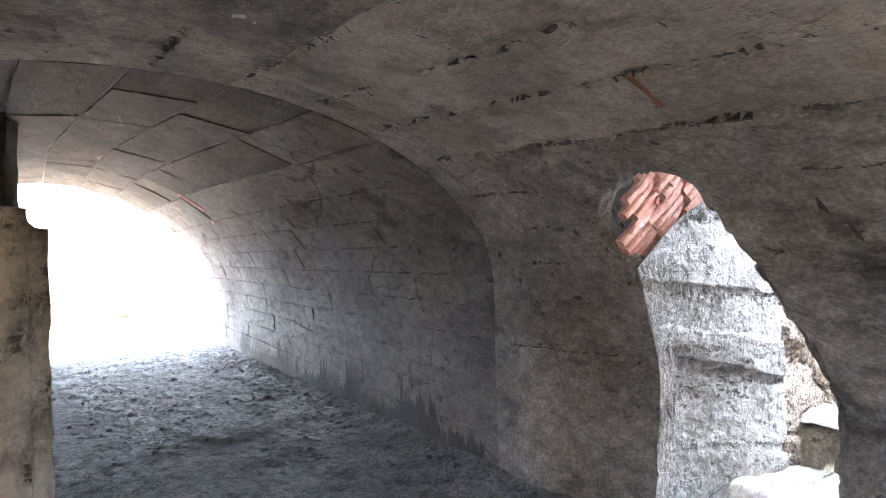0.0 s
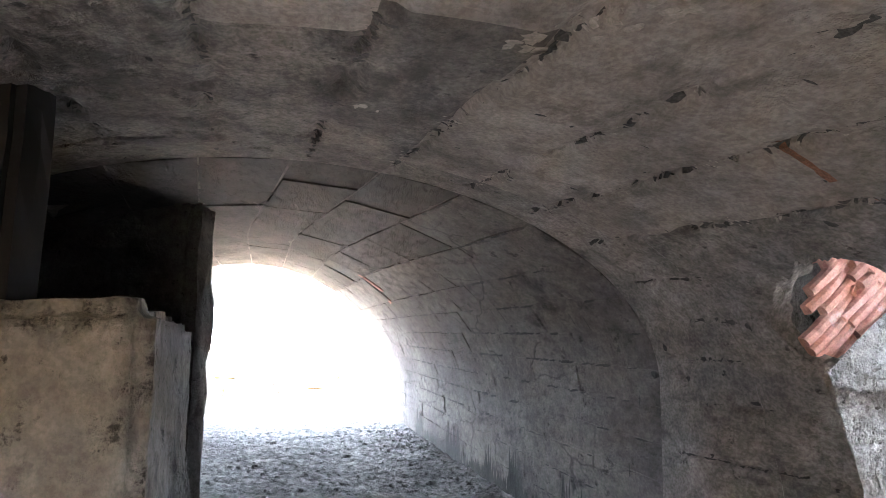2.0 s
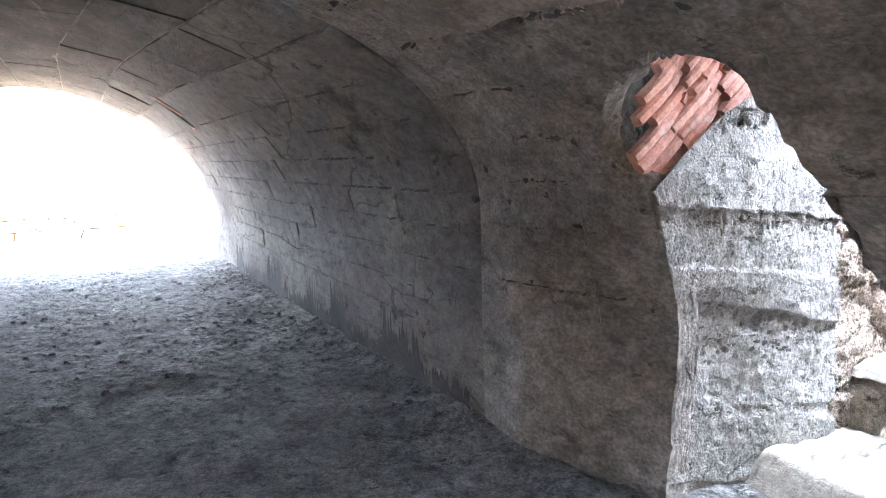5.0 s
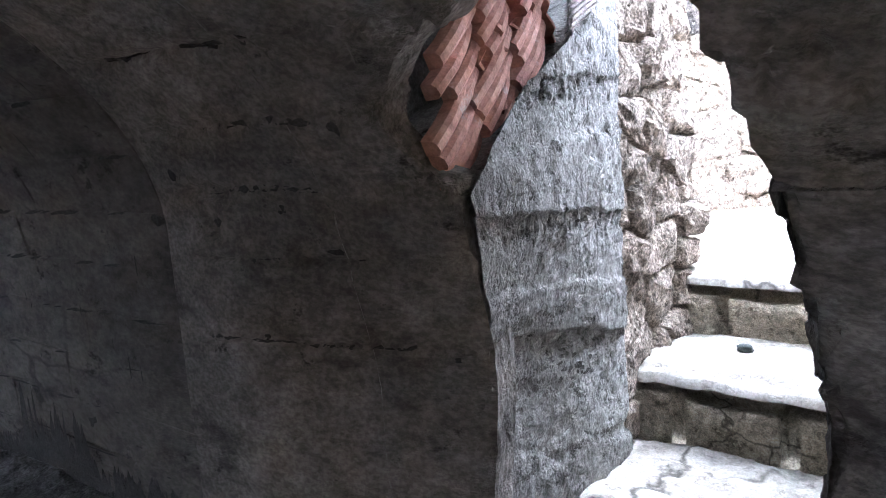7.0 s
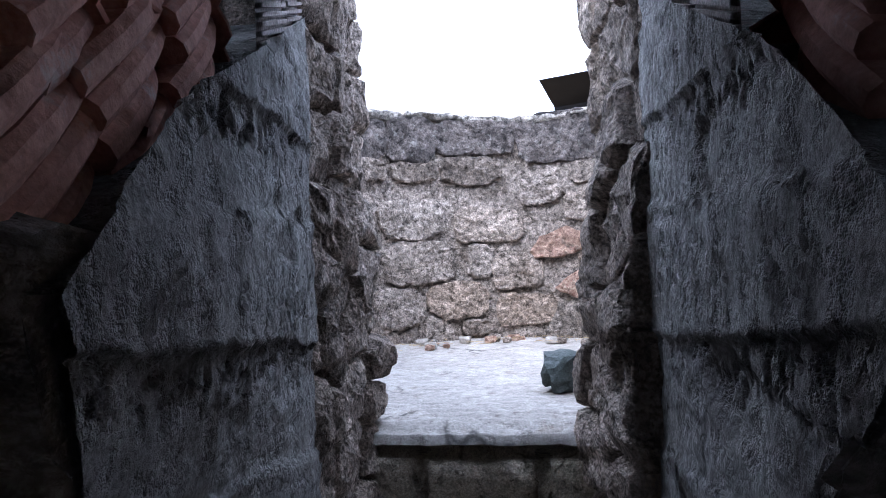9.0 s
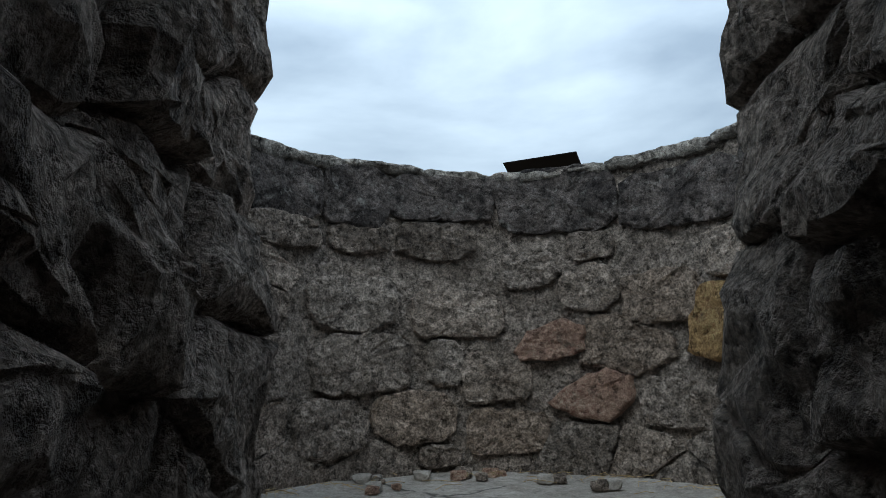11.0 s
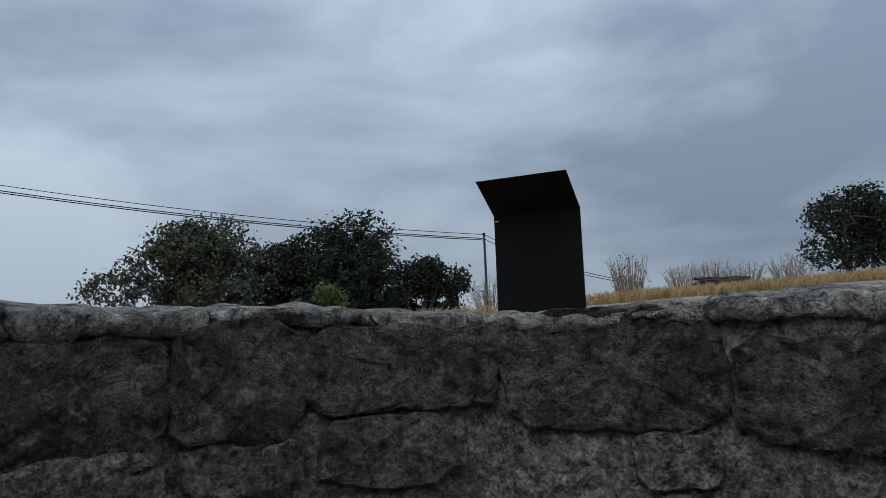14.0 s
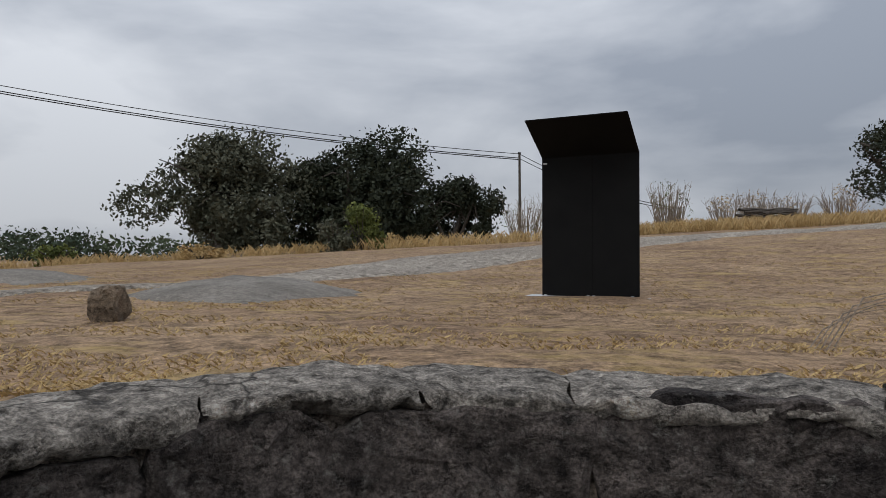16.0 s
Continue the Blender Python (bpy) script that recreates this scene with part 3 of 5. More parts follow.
def passage_out(y, z, side):
    """Relief of the passage concrete: each pour stands apart from the next, with a ragged lip and a pitted band under it."""
    w = 0.012 * fbm(y, 0.5, side, 5.0) + 0.006 * fbm(y, 2.5, side, 22)
    d = 0.007 * fbm(y, z, side * 4, 3) + 0.005 * fbm(y, z * 1.5, side, 14)
    for k, (z0, rise) in enumerate(LEDGES):
        dz = z - (z0 + rise * (y + 1.8) + w)
        step = (0.01, -0.008, 0.012, -0.01, 0.011, -0.008, 0.007, -0.006)[k]
        d += step * smoothstep(-0.006, 0.006, dz)
        lip = 0.008 if k % 2 == 0 else 0.005
        if 0 < dz < 0.016:
            d += lip * (1 - dz / 0.016) * max(0.0, 0.5 + fbm(y, k, side, 9))
        if -0.13 < dz < 0 and k in (2, 4, 6):
            hole = fbm(y * 1.7, z * 0.9, 7 + k, 24, 3)
            d -= 0.035 * max(0.0, hole - 0.15) * smoothstep(-0.13, -0.03, dz)
    hole = fbm(y * 2, z * 3, 7 + side, 2.4, 3)
    return d - 0.006 - 0.04 * max(0.0, hole - 0.45)


for side in (-1, 1):
    ny, nz = 110, 230
    v = []
    for i in range(ny):
        for j in range(nz):
            y = -1.9 + 1.12 * i / (ny - 1)
            z = -0.85 + (brick_line(y) + 0.85) * j / (nz - 1)
            y0 = wall_y(x_left(-1.8) if side < 0 else 0.55, min(z, 0.8)) + 0.008
            y = y0 + (-0.78 - y0) * i / (ny - 1)
            if side < 0:
                v.append((x_left(y) - 0.14 * smoothstep(0.55, -0.2, z) * smoothstep(-0.8, -1.6, y) + passage_out(y, z, -1), y, z))
            else:
                v.append((x_rightwall(y) - passage_out(y, z, 1), y, z))
    f = grid_faces(ny, nz)
    link_mesh("concrete_face", v, f if side > 0 else [q[::-1] for q in f], CONC_PALE, passage, smooth=True)
    # sloping top of the concrete, on which the hollow bricks sit
    v = []
    for i in range(20):
        y = -1.9 + 1.12 * i / 19
        for w in (0.0, 0.22, 0.6):
            v.append(((x_left(y) - w) if side < 0 else (x_rightwall(y) + w), y, brick_line(y) + 0.01 * fbm(y * 3, w, 1)))
    f = grid_faces(20, 3)
    link_mesh("sloping_top", v, f, CONC_PALE, passage)
    part("back_mass", box_bm(-1.4, -0.62, -1.55, 0.0, -0.9, 1.5) if side < 0 else box_bm(0.95, 1.7, -1.3, 0.0, -0.9, 1.5), CONC_PALE, passage)


def brick_x(y, side, out):
    """Plane of the brick infill: set back behind the concrete face; out: towards the passage."""
    return x_left(y) - 0.085 + out if side < 0 else x_rightwall(y) + 0.085 - out


def hollow_brick(y, z, side, tilt, seed, size=(0.3, 0.19)):
    """A broken hollow brick: curved shells that sink towards one end, thin ragged webs across that end."""
    rng = random.Random(seed)
    n, m, v, f = 4, 10, [], []
    w, h = size
    for k in range(n):
        a0, a1 = -h / 2 + h * k / n, -h / 2 + h * (k + 0.93) / n
        start, deep = rng.uniform(-0.05, 0.02), rng.uniform(0.05, 0.1)
        base = len(v)
        for q in range(m):
            t = q / (m - 1)
            b = -w / 2 + (start + rng.uniform(-0.01, 0.01) if q == 0 else 0) + w * t
            sink = 0.02 - deep * t * t
            for a, o in ((a0, -0.03), (a0 + 0.002, 0.012), (a0 * 0.7 + a1 * 0.3, 0.02), (a0 * 0.3 + a1 * 0.7, 0.016), (a1 - 0.002, 0.004), (a1, -0.03)):
                v.append((b, a + 0.001 * rng.uniform(-1, 1), o + sink + 0.001 * rng.uniform(-1, 1)))
        for q in range(m - 1):
            for r in range(5):
                c = base + q * 6 + r
                f.append((c, c + 1, c + 7, c + 6))
        f.append(tuple(base + r for r in range(6)))
    base = len(v)
    for q in range(9):
        a = -h / 2 - 0.01 + (h + 0.02) * q / 8
        edge = 0.012 + rng.uniform(-0.03, 0.022)
        bend = 0.012 * rng.uniform(-1, 1)
        for db, o in ((0.0, -0.09), (bend, edge), (bend + 0.011, edge), (0.013, -0.09)):
            v.append((w / 2 + db, a, o))
    for q in range(8):
        for r in range(3):
            c = base + q * 4 + r
            f.append((c, c + 1, c + 5, c + 4))
    m2 = Matrix.Rotation(tilt, 2)
    out = []
    for b, a, o in v:
        p = m2 @ Vector((b, a))
        yy, zz = y + p.x, z + p.y
        out.append((brick_x(yy, side, o + 0.1 * (zz - z)), yy, zz))
    return link_mesh("hollow_brick", out, f, TERRACOTTA, None)


def ribbed_brick(y0, y1, z0, z1, side, rng):
    """A whole brick seen on its face, scored with fine level ribs; its grey colour is painted shade."""
    v, f = [], []
    n = 10
    for k in range(n):
        a, b = z0 + (z1 - z0) * k / n, z0 + (z1 - z0) * (k + 0.72) / n
        c = len(v)
        for y in (y0 + rng.uniform(0, 0.006), (y0 + y1) / 2, y1 - rng.uniform(0, 0.006)):
            j = rng.uniform(-0.002, 0.002)
            for z, o in ((a, 0.05), (a + 0.002, 0.08 + j), (b - 0.002, 0.08 + j), (b, 0.05)):
                v.append((brick_x(y, side, o), y, z + 0.4 * (y - (y0 + y1) / 2)))
        f += [(c + q * 4 + r, c + q * 4 + r + 1, c + q * 4 + r + 5, c + q * 4 + r + 4) for q in range(2) for r in range(3)]
    c = len(v)
    v += [(brick_x(y, side, 0.068), y, z + 0.4 * (y - (y0 + y1) / 2)) for y in (y0, y1) for z in (z0, z1)]
    f.append((c, c + 1, c + 3, c + 2))
    return link_mesh("ribbed_brick", v, f, BRICK_SHADED, None)


rib_rng = random.Random(17)
for side in (-1, 1):
    stack = thing("brick_infill", "broken ribbed terracotta hollow bricks set above the passage wall", "bricks", "brick infill of the passage")
    for i in range(3 if side < 0 else 1):
        y = (-1.77 if side < 0 else -1.52) + 0.21 * i
        for j in range(3):
            ob = hollow_brick(y + 0.02 * j, brick_line(y) + 0.09 + 0.185 * j, side, 0.66, 100 * i + 7 * j + side)
            ob.parent = stack
    for row in range(3):
        for y0, y1 in ((-1.44, -1.21), (-1.2, -0.97), (-0.96, -0.78))[1 if side < 0 else 0:]:
            low = brick_line((y0 + y1) / 2) - 0.01 + 0.19 * row
            if low < 1.3:
                ob = ribbed_brick(y0, y1, low, low + 0.18, side, rib_rng)
                ob.parent = stack

# ---- steps up to the court ----
def step_things():
    rng = random.Random(5)
    for y, z0, z1, depth in ((-0.1, -0.32, -0.055, 0.5), (-0.64, -0.62, -0.34, 0.7)):
        st = thing("stone_step", "worn granite step of fitted blocks with a dusty tread", "step", "steps of the passage")
        a, k = -0.46, 0
        while a < 0.56:
            b = min(0.6, a + (0.3, 0.42, 0.34)[k % 3])
            part("block", rough_box(a, b + 0.03, y, y + depth, z0 - 0.3, z1 - 0.012 + rng.uniform(-0.008, 0.004), 0.022, 0.05, 5.0, k * 3.1 + y), STEP_STONE, st, smooth=True)
            a, k = b, k + 1
    tread = thing("floor_passage", "dusty rubble floor at the foot of the steps", "floor", kind="structure")
    n, m = 40, 40
    v = [(-0.45 + 1.1 * i / (n - 1), -1.3 + 0.67 * j / (m - 1), -0.585 + 0.02 * fbm(i * 0.1, j * 0.1, 2, 2) - 0.17 * smoothstep(0.18, 0.0, j / (m - 1))) for i in range(n) for j in range(m)]
    link_mesh("tread", v, grid_faces(n, m), SLAB, tread, smooth=True)
    v = [(-0.5 + 1.15 * i / (n - 1), -0.632 + 0.012 * fbm(i * 0.35, 1, 1) + 0.63 * j / (m - 1), -0.283 + 0.014 * fbm(i * 0.1, j * 0.1, 5, 2) - 0.035 * smoothstep(0.2, 0.0, j / (m - 1)) - (0.03 if j == 0 else 0.0)) for i in range(n) for j in range(m)]
    link_mesh("tread", v, grid_faces(n, m), SLAB, tread, smooth=True)
    v = [(-0.5 + 1.15 * i / (n - 1), -0.092 + 0.012 * fbm(i * 0.3, 2, 6) + 0.42 * j / (m - 1), 0.0 + 0.01 * fbm(i * 0.12, j * 0.1, 7, 2) - 0.03 * smoothstep(0.3, 0.0, j / (m - 1)) - (0.03 if j == 0 else 0.0)) for i in range(n) for j in range(m)]
    link_mesh("tread", v, grid_faces(n, m), SLAB, tread, smooth=True)


step_things()

# ---- the round court ----
CX, CY, CR, TOP_Z = 0.13, 1.35, 1.33, 1.665
court = thing("wall_court", "round rubble wall of grey granite with smeared mortar", "wall", kind="structure")


def ring_place(a, b, out):
    """a: metres round the ring from due ahead, b: height, out: towards the court's middle."""
    th = math.pi / 2 - a / CR
    r = CR - out - 0.03 * (1 - b / TOP_Z)
    e = 0.02 * fbm(a, b, 0, 2.5) + 0.014 * fbm(a, b, 4, 8) + 0.007 * fbm(a, b, 6, 22)
    return Vector((CX + (r - e) * math.cos(th), CY + (r - e) * math.sin(th), b))


HALF = math.radians(152) * CR
n, m = 460, 120
v = [ring_place(-HALF + 2 * HALF * i / (n - 1), -0.08 + (TOP_Z + 0.05) * j / (m - 1), -0.02) for i in range(n) for j in range(m)]
link_mesh("mortar_bed", v, grid_faces(n, m), MORTAR, court, smooth=True)
# coping: pale cracked mortar and flat stones capping the wall, piece by piece
cop_rng = random.Random(29)
prof = [(0.03, -0.055), (-0.01, -0.046), (-0.018, -0.024), (-0.02, -0.008), (-0.006, 0.004), (0.05, 0.012), (0.1, 0.022), (0.2, 0.024), (0.3, 0.012), (0.36, 0.0), (0.42, -0.07), (0.44, -0.4)]
a0 = -HALF
while a0 < HALF - 0.1:
    a1 = min(HALF, a0 + cop_rng.uniform(0.28, 0.75))
    drop, lift = cop_rng.uniform(-0.045, 0.035), cop_rng.uniform(-0.012, 0.012)
    cols = max(6, int((a1 - a0) / 0.02))
    v = []
    for i in range(cols + 1):
        t = i / cols
        a = a0 + 0.003 + (a1 - a0 - 0.006) * t
        pinch = min(1.0, 8 * min(t, 1 - t) + 0.15)
        for k, (o, z) in enumerate(prof):
            skew = 0.05 * fbm(k * 0.35, a0, 2, 2.0) * (1 - min(1, k / 9))
            aa = a + skew
            th = math.pi / 2 - aa / CR
            rise = lift + 0.022 * fbm(aa, 0, 9, 1.6) + 0.014 * fbm(aa, k * 0.4, 2, 6) + 0.006 * fbm(aa, k, 2, 19) - 0.012 * (1 - pinch)
            if k < 3:
                rise += 0.7 * drop + 0.04 * fbm(aa, 2, 4, 5) + 0.012 * fbm(aa, 1, 4, 22)
            r = CR + o + 0.016 * fbm(aa, 3, k * 0.3, 4) + 0.009 * fbm(aa, 5, k, 14) + 0.01 * (1 - pinch) * (k < 5)
            v.append((CX + r * math.cos(th), CY + r * math.sin(th), TOP_Z + z + rise))
    link_mesh("coping_stone", v, grid_faces(cols + 1, len(prof)), COPING, court, "pale cracked mortar coping", smooth=True)
    a0 = a1

# ---- ends of the ring beside the passage: rough granite blocks ----
ends_rng = random.Random(11)
for side in (-1, 1):
    jamb = thing("wall_jamb", "rough stacked granite blocks and mortar at the passage mouth", "wall", kind="structure")
    part("mortar_core", rough_box(-0.9, -0.43, -0.8, -0.03, -0.9, 1.6, 0.02, 0.06, 3.0, side) if side < 0 else rough_box(0.64, 1.1, -0.8, -0.03, -0.9, 1.6, 0.02, 0.06, 3.0, side), MORTAR, jamb, smooth=True)
    base = -0.31 if side < 0 else 0.5

    def jamb_place(a, b, out, base=base, side=side):
        bulge = 0.035 * fbm(a, b, side * 3, 3.0) + 0.016 * fbm(a, b, side * 5, 9) + 0.008 * fbm(a, b, side, 24)
        narrow = 0.045 * smoothstep(-0.5, 0.0, a) * (1 if side > 0 else -0.6) + (-0.03 if side < 0 else -0.07) * smoothstep(0.6, 0.95, b)
        return Vector((base - side * (out + narrow + bulge), a + 0.02 * fbm(a, b, 8, 5), b))

    for (ca, cz), poly in rubble(-0.82, 0.06 if side < 0 else 0.03, -0.8, 1.58, 0.26, 0.19, ends_rng):
        stone_piece("stone", (ca, cz), poly, jamb_place, ends_rng.uniform(0.01, 0.06), GRANITE, jamb, ends_rng, gap=0.006, back=0.12, edge=(0.014, 0.045))
    n, m = 40, 110
    v = [jamb_place(-0.82 + 0.84 * i / (n - 1), -0.8 + 2.38 * q / (m - 1), 0.0) for i in range(n) for q in range(m)]
    link_mesh("mortar_face", v, grid_faces(n, m), MORTAR, jamb, smooth=True)

# floor of the court
v, f = [(CX, CY, 0.0)], []
for r in range(1, 25):
    for s in range(72):
        t = 2 * math.pi * s / 72
        x, y = CX + 0.0575 * r * math.cos(t), CY + 0.0575 * r * math.sin(t)
        y = max(y, 0.07) if math.sin(t) < -0.85 else y
        v.append((x, y, 0.006 * fbm(x, y, 0, 3) + (0.03 if math.sin(t) > -0.85 else 0.0) * smoothstep(20, 24, r) - 0.012))
for s in range(72):
    f.append((0, 1 + s, 1 + (s + 1) % 72))
for r in range(23):
    for s in range(72):
        a, b = 1 + r * 72, 1 + (r + 1) * 72
        f.append((a + s, b + s, b + (s + 1) % 72, a + (s + 1) % 72))
tagged(link_mesh("floor_court", v, f, SLAB, smooth=True), "dusty pale concrete floor of the round court", "floor", kind="structure")

tagged(part("stone", stone_bm(0.385, 0.64, 0.07, 0.19, 0.18, 0.15, 3.0, amp=0.4), GRANITE_DARK, None), "dark greenish broken stone lying on the court floor", "stone")
peb_rng = random.Random(21)
for i in range(16):
    a = peb_rng.uniform(-1.1, 0.7)
    rr = CR - peb_rng.uniform(0.06, 0.4)
    s = peb_rng.uniform(0.025, 0.075)
    th = math.pi / 2 - a / CR
    tagged(part("pebble", stone_bm(CX + rr * math.cos(th), CY + rr * math.sin(th), s * 0.25, s * 1.3, s, s * 0.8, i * 1.7, sub=2), (SLAB, GRANITE_PINK, GRANITE)[i % 3], None), "small loose stone fallen from the court wall", "stone", "loose stones in the court")
tagged(part("pebble", stone_bm(0.02, -0.3, -0.265, 0.06, 0.03, 0.03, 4.4, sub=2), GRANITE_DARK, None), "small dark stone on the step tread", "stone")
v, f = [], []
for i in range(60):
    a = peb_rng.uniform(-1.5, 1.5)
    rr = CR - abs(peb_rng.gauss(0.12, 0.12)) - 0.03
    th = math.pi / 2 - a / CR
    x, y, t, L = CX + rr * math.cos(th), CY + rr * math.sin(th), peb_rng.uniform(0, 6.3), peb_rng.uniform(0.05, 0.2)
    tv, tf = tube([(x, y, 0.02), (x + L / 2 * math.cos(t), y + L / 2 * math.sin(t), 0.03), (x + L * math.cos(t + 0.3), y + L * math.sin(t + 0.3), 0.02)], [0.0015] * 3, 3)
    f += [tuple(q + len(v) for q in g) for g in tf]
    v += tv
tagged(link_mesh("dry_straw", v, f, STRAW), "scattered dry straw on the court floor", "straw", kind="stuff")

# rusty streak and rebar on the vault
v, f = [], []
for i in range(14):
    t = i / 13
    x, u = 0.83 - 0.05 * t, 0.372 + 0.022 * (1 - t)
    for w in (-0.014, 0.014):
        v.append(vault_point(x + w * (1 + 0.5 * fbm(t * 4, w, 2)), u, near_out(x, u) - 0.004))
tagged(link_mesh("rust_streak", v, [(2 * i, 2 * i + 1, 2 * i + 3, 2 * i + 2) for i in range(13)], RUST), "rusty iron strip set in the vault concrete", "iron strip")

# clods and stones on the tunnel floor
v, f = [], []
clod = random.Random(8)
for i in range(900):
    x, y = clod.uniform(-9, 2.2), clod.uniform(-5.2, -2.0)
    if clod.random() < 0.45:
        y = y_right(x) - abs(clod.gauss(0, 0.22)) - 0.02
    s = clod.uniform(0.008, 0.03) * (1.7 if clod.random() < 0.08 else 1)
    z = floor_z(x, y)
    ring = [(x + s * clod.uniform(0.7, 1.3) * math.cos(q), y + s * clod.uniform(0.7, 1.3) * math.sin(q)) for q in (0, 1.26, 2.5, 3.8, 5.0)]
    b = len(v)
    v += [(px, py, z - 0.01) for px, py in ring] + [(x + (px - x) * 0.6, y + (py - y) * 0.6, z + s * 0.7) for px, py in ring]
    f += [(b + q, b + (q + 1) % 5, b + 5 + (q + 1) % 5, b + 5 + q) for q in range(5)] + [(b + 5, b + 6, b + 7, b + 8, b + 9)]
tagged(link_mesh("loose_clods", v, f, DIRT), "loose clods of earth on the tunnel floor", "dirt", kind="stuff")

# ---- the ground outside ----
def ground_z(x, y):
    xc = max(-26.0, min(16.0, x))
    field = 1.5 + smoothstep(6, 26, y) * (0.9 + 0.055 * xc) - smoothstep(34, 90, y) * (1.0 + 0.055 * xc)
    field += 0.05 * fbm(x, y, 0, 0.35) + 0.012 * fbm(x, y, 2, 2.0)
    cut = max(smoothstep(END_X + 2.6, END_X + 1.2, x) * smoothstep(1.0, -1.6, y), smoothstep(OPEN_X - 2.6, OPEN_X - 1.2, x) * smoothstep(9.5, 6.0, x) * smoothstep(0.4, -1.4, y))
    cut = max(cut, smoothstep(-9.0, -10.5, y))
    return field * (1 - cut) + cut * (-0.77 + 0.02 * fbm(x, y, 5, 0.6))


radii = [CR + 0.36] + [CR + 0.36 + 0.2 * (1.075 ** i - 1) / 0.075 for i in range(1, 95)]
radii += [300, 600, 1200, 2500]
NS = 360
v = [(CX + r * math.cos(2 * math.pi * s / NS), CY + r * math.sin(2 * math.pi * s / NS)) for r in radii for s in range(NS)]
f = []
for i in range(len(radii) - 1):
    for s in range(NS):
        a, b, c, d = i * NS + s, i * NS + (s + 1) % NS, (i + 1) * NS + (s + 1) % NS, (i + 1) * NS + s
        mx, my = sum(v[q][0] for q in (a, b, c, d)) / 4, sum(v[q][1] for q in (a, b, c, d)) / 4
        if END_X - 0.1 < mx < OPEN_X + 0.1 and -9.5 < my < -0.9 or -0.6 < mx < 0.9 and -2 < my < 0.6:
            continue
        f.append((a, b, c, d))
tagged(link_mesh("ground", [(x, y, ground_z(x, y)) for x, y in v], [q[::-1] for q in f], SAND, smooth=True), "dry sandy field with patches of straw", "ground", kind="structure")

# gravel road across the field
ROAD = [(-40, 3), (-12, 6), (-6, 8), (-3.5, 10.2), (-1, 14.6), (1.5, 17.8), (6, 20.6), (14, 21.8), (30, 22)]
v = []
for i in range(141):
    t = i / 140 * (len(ROAD) - 1)
    j = min(len(ROAD) - 2, int(t))
    p, q = Vector(ROAD[j]), Vector(ROAD[j + 1])
    c = p.lerp(q, t - j)
    d = (Vector(ROAD[min(j + 2, len(ROAD) - 1)]) - Vector(ROAD[max(j - 1, 0)])).normalized()
    w = 0.35 + 1.65 * smoothstep(2.6, 4.2, t) - 1.2 * smoothstep(5.0, 6.5, t)
    for k in range(7):
        o = (k / 3 - 1) * (w + 0.25 * fbm(i * 0.2, k // 6, 3))
        x, y = c.x - d.y * o, c.y + d.x * o
        v.append((x, y, ground_z(x, y) + (0.035 if 0 < k < 6 else -0.06)))
tagged(link_mesh("road", v, [q[::-1] for q in grid_faces(141, 7)], GRAVEL, smooth=True), "pale gravel track crossing the field", "road", kind="structure")

# flat granite outcrop in the field
def outcrop(cx, cy, rx, ry, h, seed):
    v = []
    for i in range(41):
        for j in range(29):
            a, b = i / 20 - 1, j / 14 - 1
            x, y = cx + a * rx, cy + b * ry
            d = math.hypot(a, b) * (1 + 0.25 * fbm(a + seed, b, 0, 1.5))
            v.append((x, y, ground_z(x, y) - 0.06 + h * max(-0.2, 1 - d * d) + 0.02 * fbm(x, y * 2.5, seed, 2)))
    ob = link_mesh("granite_outcrop", v, [q[::-1] for q in grid_faces(41, 29)], GRANITE_FIELD, smooth=True)
    return tagged(ob, "low flat grey granite outcrop in the dry field", "rock")


GRANITE_FIELD = surf("field_granite", (0.17, 0.153, 0.132), (0.3, 0.272, 0.236), 1.2, 14, 0.95, 0.8, 0.03, (0.12, 0.11, 0.1), 0.6, 3.0, stretch=(1, 2.5, 1))
outcrop(-2.75, 8.7, 1.5, 0.95, 0.25, 1.0)
outcrop(-7.5, 11.5, 1.6, 0.9, 0.25, 4.0)
outcrop(-6.4, 6.6, 1.5, 0.6, 0.1, 7.0)
tagged(part("boulder", stone_bm(-2.8, 5.95, ground_z(-2.8, 5.95) + 0.105, 0.22, 0.22, 0.29, 8.2), BOULDER, None), "squat brown granite boulder standing on the bare field", "boulder")

